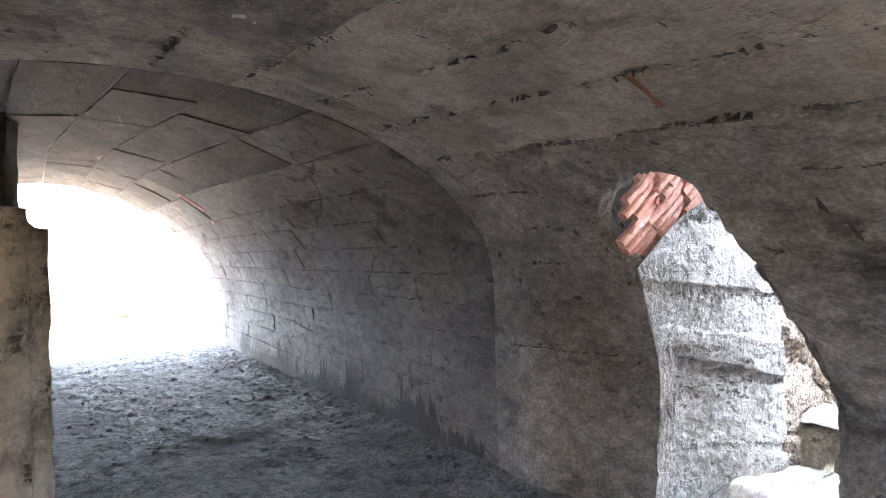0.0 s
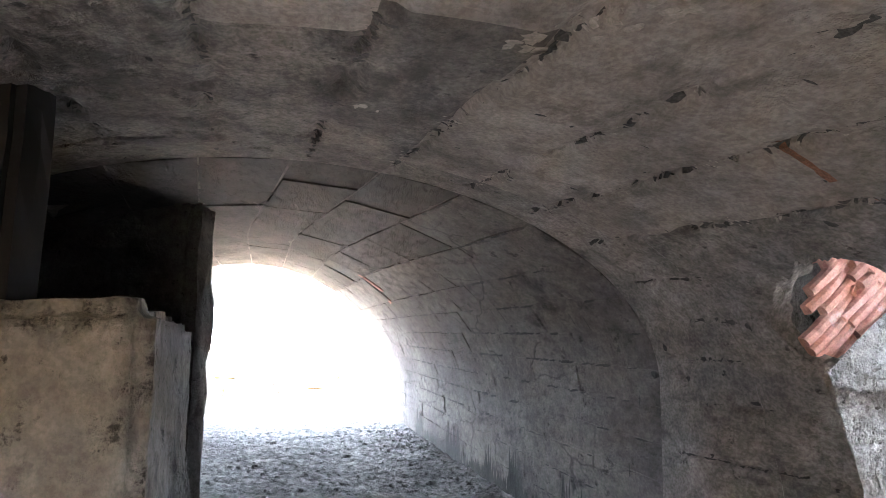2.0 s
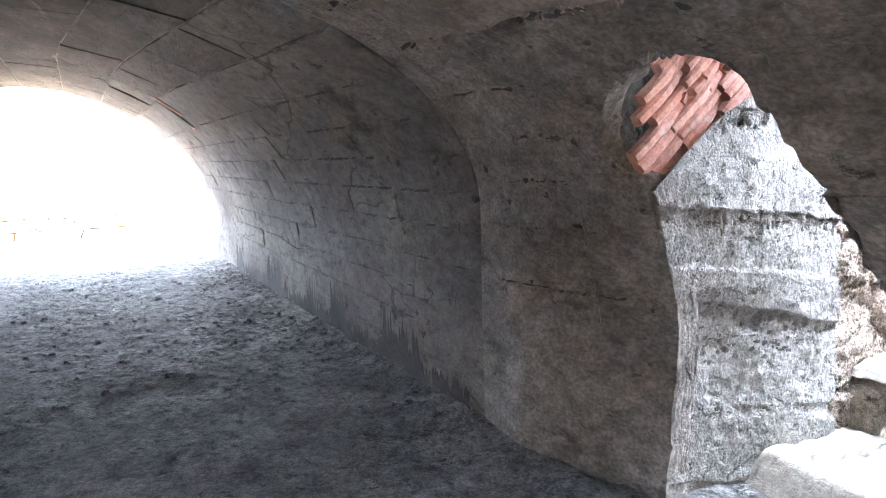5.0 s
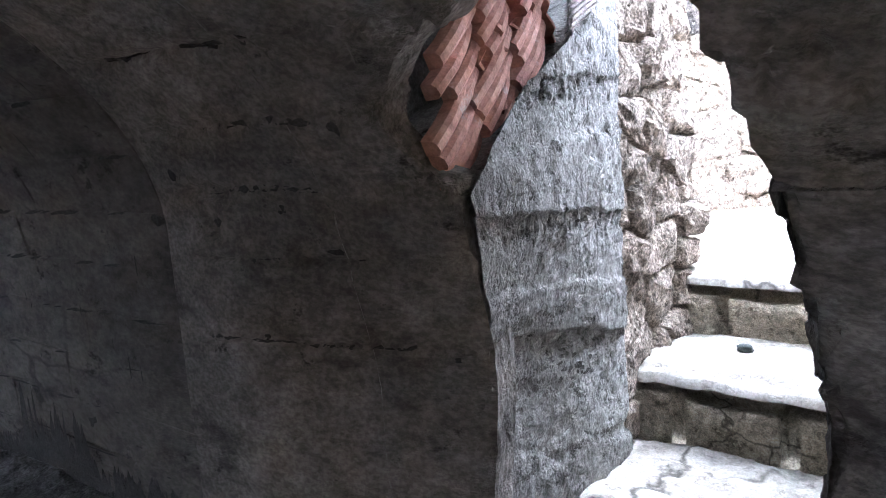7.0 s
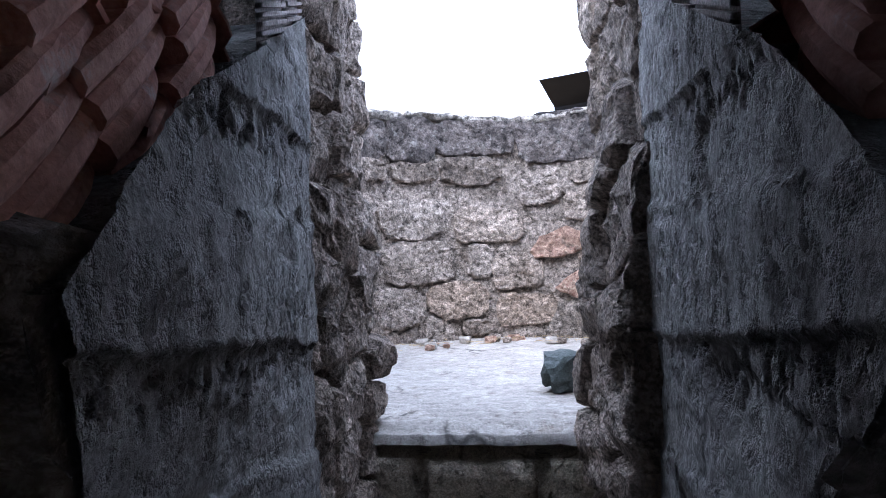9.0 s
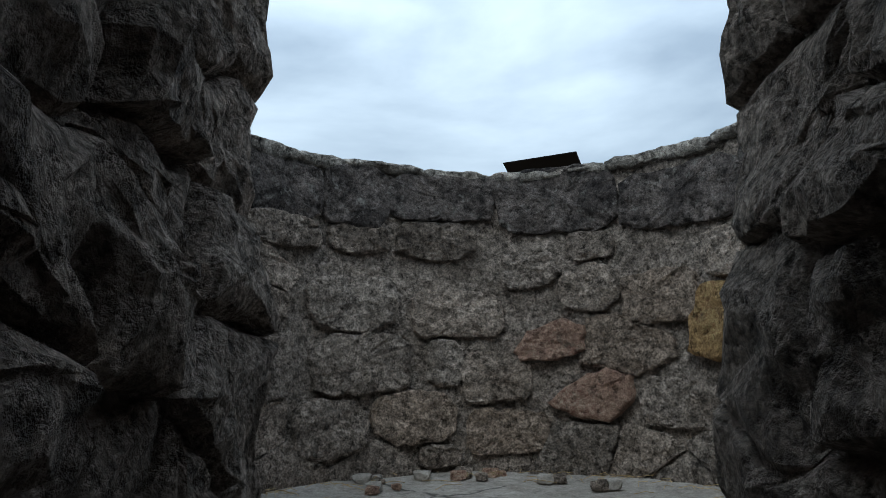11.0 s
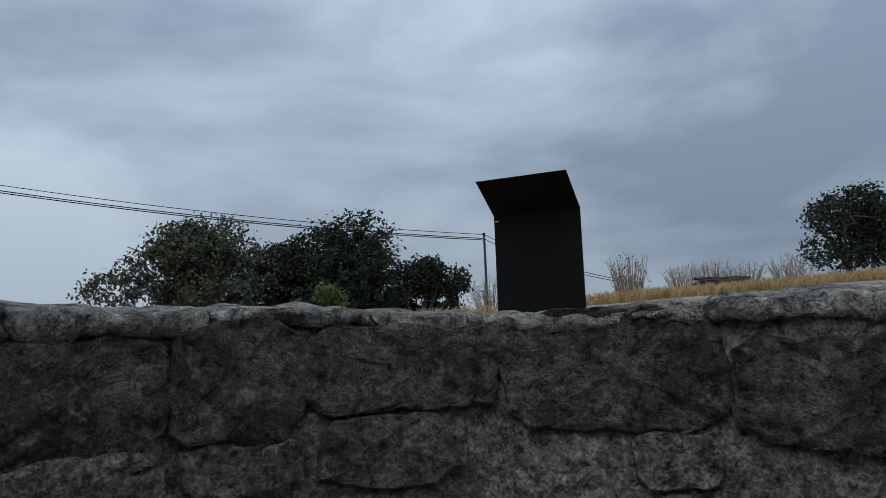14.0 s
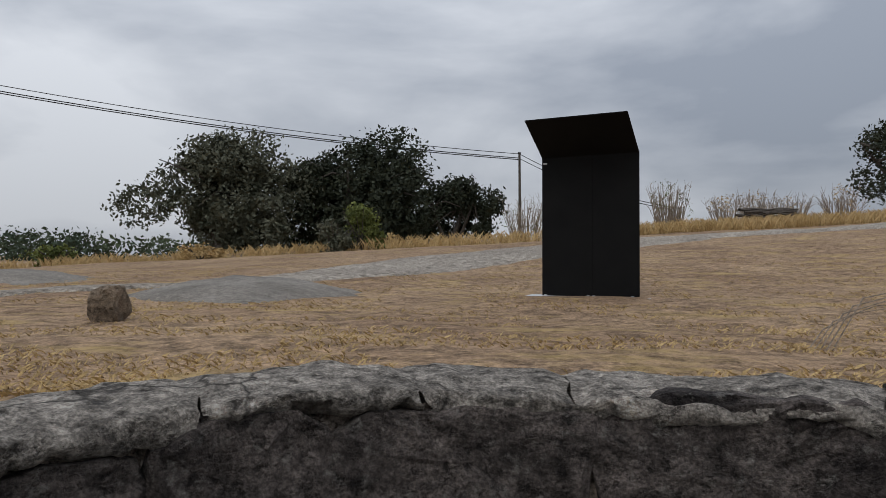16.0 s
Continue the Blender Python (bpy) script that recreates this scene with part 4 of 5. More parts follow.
# ---- information board seen from behind ----
def information_board():
    board = thing("information_board", "matt black folded sheet-metal information board seen from behind", "sign")
    bl, br = Vector((0.62, 8.67, 1.53)), Vector((1.58, 8.24, 1.53))
    ax = (br - bl).normalized()
    nrm = Vector((ax.y, -ax.x, 0))
    up = Vector((0, 0, 1))
    w, h = (br - bl).length, 1.545

    def plate(name, origin, du, dv, lu, lv, th, mat, label="", bevel=0.003):
        bm = box_bm(0, lu, 0, th, 0, lv, bevel)
        m = Matrix((du, du.cross(dv) * -1, dv)).transposed()
        for q in bm.verts:
            q.co = origin + m @ q.co
        bmesh.ops.recalc_face_normals(bm, faces=bm.faces[:])
        return part(name, bm, mat, board, label)

    plate("panel", bl - up * 0.01, ax, up, w, h + 0.01, 0.02, BLACK)
    fold = (nrm * 0.56 + up * 0.31).normalized()
    plate("canopy", bl + up * (h - 0.02), ax, fold, w, 0.65, 0.012, BLACK)
    plate("rib", bl + ax * (w * 0.47) + nrm * 0.004, ax, up, 0.07, h, 0.03, BLACK, "upright stiffening rib")
    plate("base_plate", bl - ax * 0.17 + nrm * 0.16 + up * 0.012, ax, (nrm * -1), w + 0.3, 0.32, 0.022, STEEL, "pale base plate set in the ground")
    for k in (0.05, 0.5, 0.56, 0.94):
        o = bl + ax * (w * k) + nrm * 0.05
        bm = bmesh.new()
        bmesh.ops.create_cone(bm, cap_ends=True, segments=6, radius1=0.018, radius2=0.016, depth=0.03, matrix=Matrix.Translation(o + up * 0.012))
        part("bolt", bm, STEEL, board, "zinc-plated bolt")
    plate("tag", bl + ax * 0.015 + up * (h - 0.09) + nrm * 0.006, ax, up, 0.045, 0.016, 0.004, STEEL, "small white sticker")
    return board


information_board()


# ---- trees, bushes and grass ----
def leaf_cloud(lobes, count, size, seed, flat=0.8):
    """Leaf cards in uneven lobes, thin towards their rims, with gaps."""
    r = np.random.RandomState(seed)
    vol = np.array([l[3] * l[4] * l[5] for l in lobes]) ** 0.75
    pick = r.choice(len(lobes), size=count, p=vol / vol.sum())
    L = np.array(lobes)[pick]
    d = r.normal(size=(count, 3))
    d /= np.linalg.norm(d, axis=1)[:, None]
    rad = r.uniform(0.35, 1.0, count) ** 0.6 * (1 + 0.14 * r.normal(size=count))
    p = L[:, :3] + d * rad[:, None] * L[:, 3:6]
    keep = np.array([noise.noise(Vector(q * 1.5)) > -0.22 for q in p])
    p = p[keep]
    k = len(p)
    a = r.normal(size=(k, 3))
    a /= np.linalg.norm(a, axis=1)[:, None]
    b = np.cross(a, r.normal(size=(k, 3)))
    b /= np.linalg.norm(b, axis=1)[:, None]
    s = size * r.uniform(0.6, 1.35, k)[:, None]
    verts = np.stack([p - a * s, p + b * s * 0.55, p + a * s, p - b * s * 0.55], 1).reshape(-1, 3)
    faces = [(4 * i, 4 * i + 1, 4 * i + 2, 4 * i + 3) for i in range(k)]
    return verts.tolist(), faces


def crown_lobes(cx, cy, z0, z1, rx, ry, n, seed, lobe=0.34):
    r = random.Random(seed)
    out = []
    for i in range(n):
        t = r.uniform(0, 2 * math.pi)
        q = math.sqrt(r.random())
        hz = r.random()
        k = math.sqrt(max(0.12, 1 - (2 * hz - 0.75) ** 2))
        s = r.uniform(0.7, 1.25) * lobe
        out.append((cx + rx * q * k * math.cos(t) * 0.85, cy + ry * q * k * math.sin(t) * 0.85, z0 + (z1 - z0) * (0.12 + 0.76 * hz), rx * s, ry * s, (z1 - z0) * 0.5 * s * 1.15))
    return out


def tree(x, y, z0, z1, rx, ry, stems, leaves, size, mat, seed, label, group, lobes=26):
    r = random.Random(seed)
    t = thing("tree", label, "tree", group)
    g = ground_z(x, y)
    v, f = [], []
    for s in range(stems):
        bx, by = x + r.uniform(-0.5, 0.5) * (stems > 1) * rx * 0.5, y + r.uniform(-0.4, 0.4) * (stems > 1)
        tx, ty = bx + r.uniform(-0.5, 0.5) * rx, by + r.uniform(-0.4, 0.4) * ry
        pts = [(bx, by, g - 0.2), (bx + 0.12, by, g + 0.6), ((bx * 2 + tx) / 3, (by * 2 + ty) / 3, z0 + 0.25 * (z1 - z0)), (tx, ty, z0 + 0.7 * (z1 - z0))]
        w = 0.3 if stems == 1 else r.uniform(0.12, 0.24)
        tv, tf = tube(pts, [w * 1.25, w, w * 0.7, w * 0.2], 8)
        f += [tuple(q + len(v) for q in h) for h in tf]
        v += tv
        for b in range(7):
            k = r.uniform(0.35, 0.95)
            o = Vector(pts[2]).lerp(Vector(pts[3]), k)
            e = Vector((x + r.uniform(-0.6, 0.6) * rx, y + r.uniform(-0.6, 0.6) * ry, z0 + r.uniform(0.3, 0.85) * (z1 - z0)))
            mid = o.lerp(e, 0.5) + Vector((0, 0, 0.25))
            tv, tf = tube([o, mid, e], [w * 0.4, w * 0.25, 0.02], 5)
            f += [tuple(q + len(v) for q in h) for h in tf]
            v += tv
    link_mesh("trunk", v, f, BARK, t, smooth=True)
    cv, cf = leaf_cloud(crown_lobes(x, y, z0, z1, rx, ry, lobes, seed + 1), leaves, size, seed)
    link_mesh("crown", cv, cf, mat, t)
    return t


tree(-11.2, 31, 2.2, 7.2, 4.3, 3.0, 3, 42000, 0.095, LEAF_OAK, 41, "spreading grey-green holm oak with low crown", "oaks by the track", 34)
tree(-5.3, 32.5, 2.0, 7.4, 4.7, 3.2, 6, 52000, 0.1, LEAF_DARK, 57, "dense dark holm oak with several stems", "oaks by the track", 40)
tree(-1.0, 33, 2.0, 5.7, 2.3, 1.8, 3, 13000, 0.09, LEAF_DARK, 63, "small dark holm oak at the edge of the group", "oaks by the track", 20)
tree(26.2, 43, 5.2, 10.7, 4.4, 3.2, 2, 18000, 0.12, LEAF_DARK, 71, "dark holm oak standing on the rise", "oaks by the track", 30)


def bush(x, y, rx, h, leaves, size, mat, seed, label, group="bushes"):
    r = random.Random(seed)
    b = thing("bush", label, "bush", group)
    g = ground_z(x, y)
    v, f = [], []
    for i in range(9):
        t = r.uniform(0, 6.28)
        tv, tf = tube([(x, y, g - 0.05), (x + 0.4 * rx * math.cos(t), y + 0.4 * rx * math.sin(t), g + h * 0.5), (x + 0.8 * rx * math.cos(t), y + 0.8 * rx * math.sin(t), g + h * r.uniform(0.7, 0.95))], [0.03, 0.02, 0.006], 4)
        f += [tuple(q + len(v) for q in k) for k in tf]
        v += tv
    link_mesh("brushwood", v, f, BARK, b)
    cv, cf = leaf_cloud(crown_lobes(x, y, g, g + h, rx, rx * 0.8, 14, seed, 0.42), leaves, size, seed)
    link_mesh("foliage", cv, cf, mat, b)


bush(-13.4, 16.4, 1.5, 1.9, 7000, 0.07, LEAF_OAK, 15, "rounded young holm oak bush near the outcrop")
bush(-5.1, 25.5, 0.85, 1.15, 2600, 0.07, LEAF_OAK, 5, "rounded grey-green broom bush beside the track")
bush(-4.3, 26.2, 0.9, 1.7, 2600, 0.07, LEAF_BUSH, 6, "yellow-green leafy bush beside the track")
bush(-3.4, 26.5, 0.6, 0.6, 900, 0.06, STRAW, 8, "low straw-coloured bush beside the track")
bush(-16.5, 27, 1.1, 1.0, 1600, 0.07, LEAF_BUSH, 9, "low yellowish bush at the field's edge")
bush(-9.5, 24, 0.9, 0.6, 900, 0.06, STRAW, 12, "low straw-coloured bush beside the track")


def bare_shrub(x, y, rx, h, twigs, mat, seed, label):
    r = random.Random(seed)
    g = ground_z(x, y)
    v, f = [], []
    for i in range(twigs):
        t, k = r.uniform(0, 6.28), r.random() ** 0.6
        bx, by = x + rx * 0.5 * k * math.cos(t), y + rx * 0.5 * k * math.sin(t)
        e = Vector((x + rx * k * math.cos(t + r.uniform(-0.4, 0.4)), y + rx * k * math.sin(t), g + h * r.uniform(0.5, 1.0)))
        mid = Vector((bx, by, g)).lerp(e, 0.55) + Vector((r.uniform(-0.1, 0.1), 0, 0.1))
        tv, tf = tube([(bx, by, g - 0.05), mid, e], [0.02, 0.014, 0.005], 3)
        f += [tuple(q + len(v) for q in q2) for q2 in tf]
        v += tv
        for _ in range(3):
            o = mid.lerp(e, r.random())
            e2 = o + Vector((r.uniform(-0.3, 0.3), r.uniform(-0.2, 0.2), r.uniform(0.05, 0.35)))
            tv, tf = tube([o, e2], [0.009, 0.003], 3)
            f += [tuple(q + len(v) for q in q2) for q2 in tf]
            v += tv
    b = thing("shrub", label, "shrub", "bare shrubs on the rise")
    link_mesh("brushwood", v, f, mat, b)
    cv, cf = leaf_cloud(crown_lobes(x, y, g + 0.2 * h, g + h, rx, rx * 0.7, 10, seed, 0.4), twigs * 5, 0.04, seed)
    link_mesh("foliage", cv, cf, LEAF_BUSH if seed % 2 else STRAW, b)


bare_shrub(2.1, 31, 1.1, 2.0, 70, TWIG, 31, "thin yellowing shrub by the pole")
bare_shrub(8.0, 30, 1.0, 2.3, 90, TWIG, 33, "tall dry reed-like shrub behind the board")
for k, (x, y) in enumerate(((10.4, 30), (12.0, 31), (13.4, 31), (15.0, 30))):
    bare_shrub(x, y, 1.0, 1.5 + 0.2 * (k % 2), 60, TWIG, 34 + 2 * k, "grey leafless shrub in the dry grass")

# brush and scrap heap in the dry grass
heap = thing("brush_heap", "dark heap of cut branches and planks in dry grass", "heap")
hr = random.Random(3)
for i in range(26):
    x, y = 11.6 + hr.uniform(-1.1, 1.1), 29 + hr.uniform(-0.4, 0.4)
    z = ground_z(x, y) + hr.uniform(0.05, 0.8)
    t = hr.uniform(-0.5, 0.5)
    tv, tf = tube([(x - 0.6, y, z - t * 0.3), (x, y + 0.1, z + 0.05), (x + 0.6, y, z + t * 0.3)], [0.06, 0.06, 0.03], 5)
    link_mesh("branch", tv, tf, BARK, heap)

# dry grass: tall along the track, short and trampled on the field
def grass(name, label, spots, hmin, hmax, lean, width, mat, seed):
    r = np.random.RandomState(seed)
    v, f = [], []
    for x, y in spots:
        z = ground_z(x, y)
        h = r.uniform(hmin, hmax)
        t = r.uniform(0, 6.28)
        dx, dy = math.cos(t), math.sin(t)
        l = lean * h * r.uniform(0.3, 1.0)
        t2 = r.uniform(0, 6.28)
        ox, oy = -dy * width, dx * width
        b = len(v)
        v += [(x - ox, y - oy, z - 0.01), (x + ox, y + oy, z - 0.01), (x + dx * l * 0.4 + ox * 0.7, y + dy * l * 0.4 + oy * 0.7, z + h * 0.6), (x + dx * l, y + dy * l, z + h)]
        f += [(b, b + 1, b + 2), (b, b + 2, b + 3)]
    return tagged(link_mesh(name, v, f, mat), label, "grass", kind="stuff")


gr = np.random.RandomState(4)
spots = []
for i in range(14000):
    x = gr.uniform(-30, 26)
    yy = (23.5 if x < 2 else 24.5) + abs(gr.normal(0, 2.6)) + (2.0 if x < -3 else 0) + 0.02 * x
    if noise.noise(Vector((x * 0.8, yy * 0.8, 3.0))) > -0.15:
        spots.append((x, yy))
for i in range(9000):
    x = gr.uniform(5, 30)
    spots.append((x, 23.8 + abs(gr.normal(0, 1.6))))
grass("tall_dry_grass", "tall dry straw-coloured grass along the track", spots, 0.1, 0.5, 0.9, 0.012, STRAW, 2)
spots = []
for i in range(42000):
    y = 3.25 + 11 * gr.random_sample() ** 1.6
    x = gr.uniform(-0.95, 1.0) * (y * 0.75 + 1.5)
    if noise.noise(Vector((x * 0.9, y * 1.6, 0.0))) > -0.02 and not (0.4 < x < 1.8 and 7.9 < y < 8.9):
        spots.append((x, y))
grass("short_straw", "short trampled dry straw on the sandy field", spots, 0.006, 0.026, 3.2, 0.0035, STRAW, 3)
v, f = [], []
for k in range(5):
    t0 = k * 0.5
    tv, tf = tube([(1.55 + 0.03 * k, 4.6, 1.5), (1.65 + 0.05 * k, 4.65, 1.6 + 0.04 * k), (1.85 + 0.1 * k, 4.7, 1.68 + 0.04 * k), (2.1 + 0.06 * k, 4.7, 1.72)], [0.004, 0.004, 0.003, 0.001], 4)
    f += [tuple(q + len(v) for q in g) for g in tf]
    v += tv
tagged(link_mesh("dry_stalks", v, f, TWIG), "bent dry weed stalks behind the coping", "weed", kind="stuff")

# low dry-stone row under the oaks
row = thing("stone_row", "low row of loose field stones under the oaks", "stones")
rr = random.Random(14)
for i in range(34):
    x = -12.5 + 0.42 * i + rr.uniform(-0.1, 0.1)
    y = 28.6 + rr.uniform(-0.3, 0.3)
    s = rr.uniform(0.3, 0.55)
    part("stone", stone_bm(x, y, ground_z(x, y) + s * 0.2, s, s * 0.8, s * 0.7, i * 2.3, sub=2), GRANITE, row)

# far wood on the skyline
far_rng = random.Random(19)
lobes = []
for i in range(90):
    x, y = -95 + 1.0 * i * 1.05 + far_rng.uniform(-1, 1), 88 + far_rng.uniform(-8, 8)
    s = far_rng.uniform(1.2, 2.6)
    lobes.append((x, y, ground_z(x, y) + s * 0.7, s * 1.5, s, s))
for i in range(60):
    x, y = 40 + 1.4 * i, 90 + far_rng.uniform(-8, 8)
    lobes.append((x, y, ground_z(x, y) + 1.2, 2.4, 1.6, 1.6))
cv, cf = leaf_cloud(lobes, 22000, 0.3, 23)
tagged(link_mesh("far_wood", cv, cf, LEAF_FAR), "distant green wood on the skyline", "wood", kind="stuff")

# power line
def pole(x, y, h, r, label):
    p = thing("utility_pole", label, "pole", "poles of the power line")
    g = ground_z(x, y)
    tv, tf = tube([(x, y, g - 0.3), (x + 0.02, y, g + h * 0.5), (x, y, g + h)], [r, r * 0.9, r * 0.75], 10)
    link_mesh("shaft", tv, tf, BARK, p, smooth=True)
    part("cap", box_bm(x - r, x + r, y - r, y + r, g + h - 0.02, g + h + 0.05, 0.01), CABLE, p)
    return Vector((x, y, g + h))


POLE_Y = 46.0
top = pole(2.84, POLE_Y, 8.73 - ground_z(2.84, POLE_Y), 0.1, "tall slim dark timber pole carrying cables")
low = pole(12.6, 44, 2.0, 0.06, "short dark post in the dry grass")


def cable(a, b, sag, r, label):
    pts = []
    for i in range(33):
        t = i / 32
        p = Vector(a).lerp(Vector(b), t)
        pts.append((p.x, p.y, p.z - sag * 4 * t * (1 - t)))
    tv, tf = tube(pts, [r] * 33, 5)
    tagged(link_mesh("cable", tv, tf, CABLE, smooth=True), label, "cable", "cables of the power line")


for dz, r in ((-0.05, 0.022), (-0.32, 0.03), (-0.42, 0.03)):
    cable((2.84, POLE_Y, top.z + dz), (-36.5, 33.0, 13.0 + dz * 1.2), 0.75, r, "black overhead cable slung from the pole")
for dz in (-0.05, -0.35):
    cable((2.84, POLE_Y, top.z + dz), (12.6, 44.0, low.z + dz * 0.4), 0.5, 0.022, "black overhead cable running down the slope")

# ruined low wall beyond the tunnel's far mouth
stub = thing("ruined_wall", "low ruined wall of tumbled tan stones in the sun-bleached yard", "wall")
sr = random.Random(6)
for (cx, cz), poly in rubble(-9.5, -3.9, -0.8, -0.3, 0.55, 0.24, sr):
    stone_piece("stone", (cx, cz), poly, lambda a, b, o: Vector((-16.0 + o, a, b)), 0.06, (COPING, GRANITE_PINK, GRANITE_OCHRE, COPING)[int(cx * 97) % 4], stub, sr, back=0.4)
for i in range(12):
    y = -9.2 + 0.46 * i
    s = sr.uniform(0.3, 0.5)
    part("stone", stone_bm(-16.25, y, -0.24 + s * 0.12, 0.45, s * 1.2, s * 0.7, i * 3.3, sub=2), (COPING, GRANITE_PINK, GRANITE_OCHRE)[i % 3], stub)

# ---- stones of the court wall and blocks of the tunnel, piece by piece ----
wall_rng = random.Random(33)
# stones that stand out: place round the ring, height, width, height of the stone
TOP_COURSE = [(-2.75, 1.45, 0.5, 0.32), (-2.2, 1.45, 0.5, 0.32), (-1.74, 1.46, 0.36, 0.3), (-1.25, 1.46, 0.55, 0.29), (-0.78, 1.48, 0.35, 0.33), (-0.28, 1.5, 0.58, 0.25), (0.35, 1.47, 0.64, 0.35), (1.03, 1.4, 0.66, 0.3), (1.64, 1.46, 0.5, 0.36), (2.2, 1.45, 0.5, 0.34)]
BODY = [(1.56, 1.04, 0.31, 0.42), (1.27, 1.08, 0.27, 0.24), (0.89, 0.9, 0.42, 0.27), (0.0, 0.5, 0.4, 0.26), (-0.28, 0.58, 0.2, 0.24), (-1.35, 0.58, 0.44, 0.32), (-0.76, 0.58, 0.56, 0.3), (-0.21, 0.85, 0.52, 0.26), (0.98, 0.38, 0.42, 0.25), (1.4, 0.44, 0.34, 0.25), (0.53, 1.2, 0.24, 0.16), (-0.77, 1.24, 0.34, 0.15), (-0.34, 1.25, 0.44, 0.2), (-1.22, 1.24, 0.47, 0.17), (-0.81, 0.9, 0.5, 0.28), (0.19, 1.08, 0.32, 0.2), (0.52, 0.97, 0.32, 0.24), (-0.45, 0.3, 0.44, 0.26), (-0.93, 0.26, 0.4, 0.28), (-0.32, 0.1, 0.22, 0.12), (0.05, 0.22, 0.44, 0.24)]
BRIGHT = [(0.29, 0.7, 0.4, 0.23), (0.5, 0.41, 0.46, 0.28), (1.22, 0.75, 0.36, 0.38)]
FIXED = TOP_COURSE + BODY + BRIGHT
SHAPES = [[(-0.5, -0.3), (-0.3, 0.2), (0.2, 0.5), (0.5, 0.3), (0.5, -0.25), (0.1, -0.5), (-0.4, -0.5)], [(-0.5, -0.15), (-0.1, 0.3), (0.2, 0.5), (0.5, 0.35), (0.5, -0.1), (0.2, -0.5), (-0.1, -0.45)], [(-0.45, 0.1), (-0.25, 0.5), (0.4, 0.5), (0.48, 0.0), (0.35, -0.5), (-0.2, -0.45), (-0.5, -0.35)]]
for (ca, cz), poly in rubble(-2.9, 2.6, -0.02, 1.6, 0.27, 0.17, wall_rng, FIXED):
    roll = wall_rng.random()
    proud, gap_w = wall_rng.uniform(-0.006, 0.012), wall_rng.choice((0.002, 0.004, 0.008))
    mat = GRANITE_BROWN if roll < 0.15 else GRANITE_GREY if roll < 0.4 else MORTAR if roll < 0.7 else GRANITE
    if cz > 1.05 + 0.1 * roll:
        mat = GRANITE_MID
    if cz > 1.36:
        mat, proud = GRANITE_TOP, wall_rng.uniform(-0.004, 0.01)
    for k, (fx, fz, fw, fh) in enumerate(FIXED):
        if abs(ca - fx) + abs(cz - fz) < 0.01:
            proud, gap_w = wall_rng.uniform(0.008, 0.02), 0.0
            if k < len(TOP_COURSE):
                mat = GRANITE_TOP
            if k < len(FIXED) - 3:
                turn = wall_rng.uniform(-0.25, 0.25)
                poly = []
                for q in range(13):
                    t = 2 * math.pi * q / 13 + turn
                    c, e = math.cos(t), math.sin(t)
                    p = 0.5 if k < len(TOP_COURSE) else 0.6
                    j = wall_rng.uniform(0.95, 1.14) + (0.03 if k < len(TOP_COURSE) else 0.0)
                    poly.append((fx + 0.5 * fw * j * math.copysign(abs(c) ** p, c), fz + 0.5 * fh * j * math.copysign(abs(e) ** p, e)))
            else:
                k -= len(FIXED) - 3
                mat, proud = (GRANITE_PINK, GRANITE_PINK, GRANITE_OCHRE)[k], 0.042
                poly = [(fx + fw * p, fz + fh * q) for p, q in SHAPES[k]]
                poly = poly if (poly[1][0] - poly[0][0]) * (poly[2][1] - poly[0][1]) - (poly[1][1] - poly[0][1]) * (poly[2][0] - poly[0][0]) > 0 else poly[::-1]
            break
    stone_piece("stone", (ca, cz), poly, ring_place, proud, mat, court, wall_rng, gap=gap_w)

block_rng = random.Random(44)


def tunnel_block(x0, x1, ua, ub, proud):
    """A block of the vault between two courses; ua and ub: the course lines at its two ends."""
    g, e = 0.0012, 0.0006
    pts = []
    for o in (0.02, -proud):
        for t, row, sgn in ((0.0, ua, 1), (0.5, ua, 1), (1.0, ua, 1), (1.0, ub, -1), (0.5, ub, -1), (0.0, ub, -1)):
            x = x0 + g + (x1 - x0 - 2 * g) * t
            u = row[0] + (row[1] - row[0]) * t + e * sgn * block_rng.uniform(0.3, 1.4)
            pts.append(vault_point(x + block_rng.uniform(-0.008, 0.008), u, o + (block_rng.uniform(-0.004, 0.004) if o < 0 else 0)))
    return pts, [(6, 7, 10, 11), (7, 8, 9, 10)] + [(i, (i + 1) % 6, 6 + (i + 1) % 6, 6 + i) for i in range(6)]


COURSES = 9


def course_u(k, x):
    """Courses lie level on the side wall and share out the vault above it."""
    if k <= COURSES:
        return u_of(x, -0.74 + 0.205 * k + 0.018 * (JOINT_X - x))
    lo = u_of(x, -0.74 + 0.205 * COURSES + 0.018 * (JOINT_X - x))
    return lo + (0.98 - lo) * (k - COURSES) / 18


for k in range(COURSES + 18):
    x = JOINT_X - 0.002
    while x > END_X + 0.1:
        w = block_rng.uniform(0.6, 1.5)
        x1, x0 = x, max(END_X, x - w)
        x = x0
        xm = (x0 + x1) / 2
        u0, u1 = course_u(k, xm), course_u(k + 1, xm)
        if 0.36 < (u0 + u1) / 2 < 0.45 and -7.4 < xm < -6.5:
            continue
        pts, fs = tunnel_block(x0, x1, (course_u(k, x0), course_u(k, x1)), (course_u(k + 1, x0), course_u(k + 1, x1)), block_rng.uniform(0.002, 0.009) * smoothstep(JOINT_X + 0.1, JOINT_X - 1.2, xm))
        sooty = 0.385 + 0.03 * block_rng.random() < (u0 + u1) / 2 < 0.66
        link_mesh("block", pts, fs, CONC_SOOTY if sooty else CONC_BLOCK, tunnel_wall)
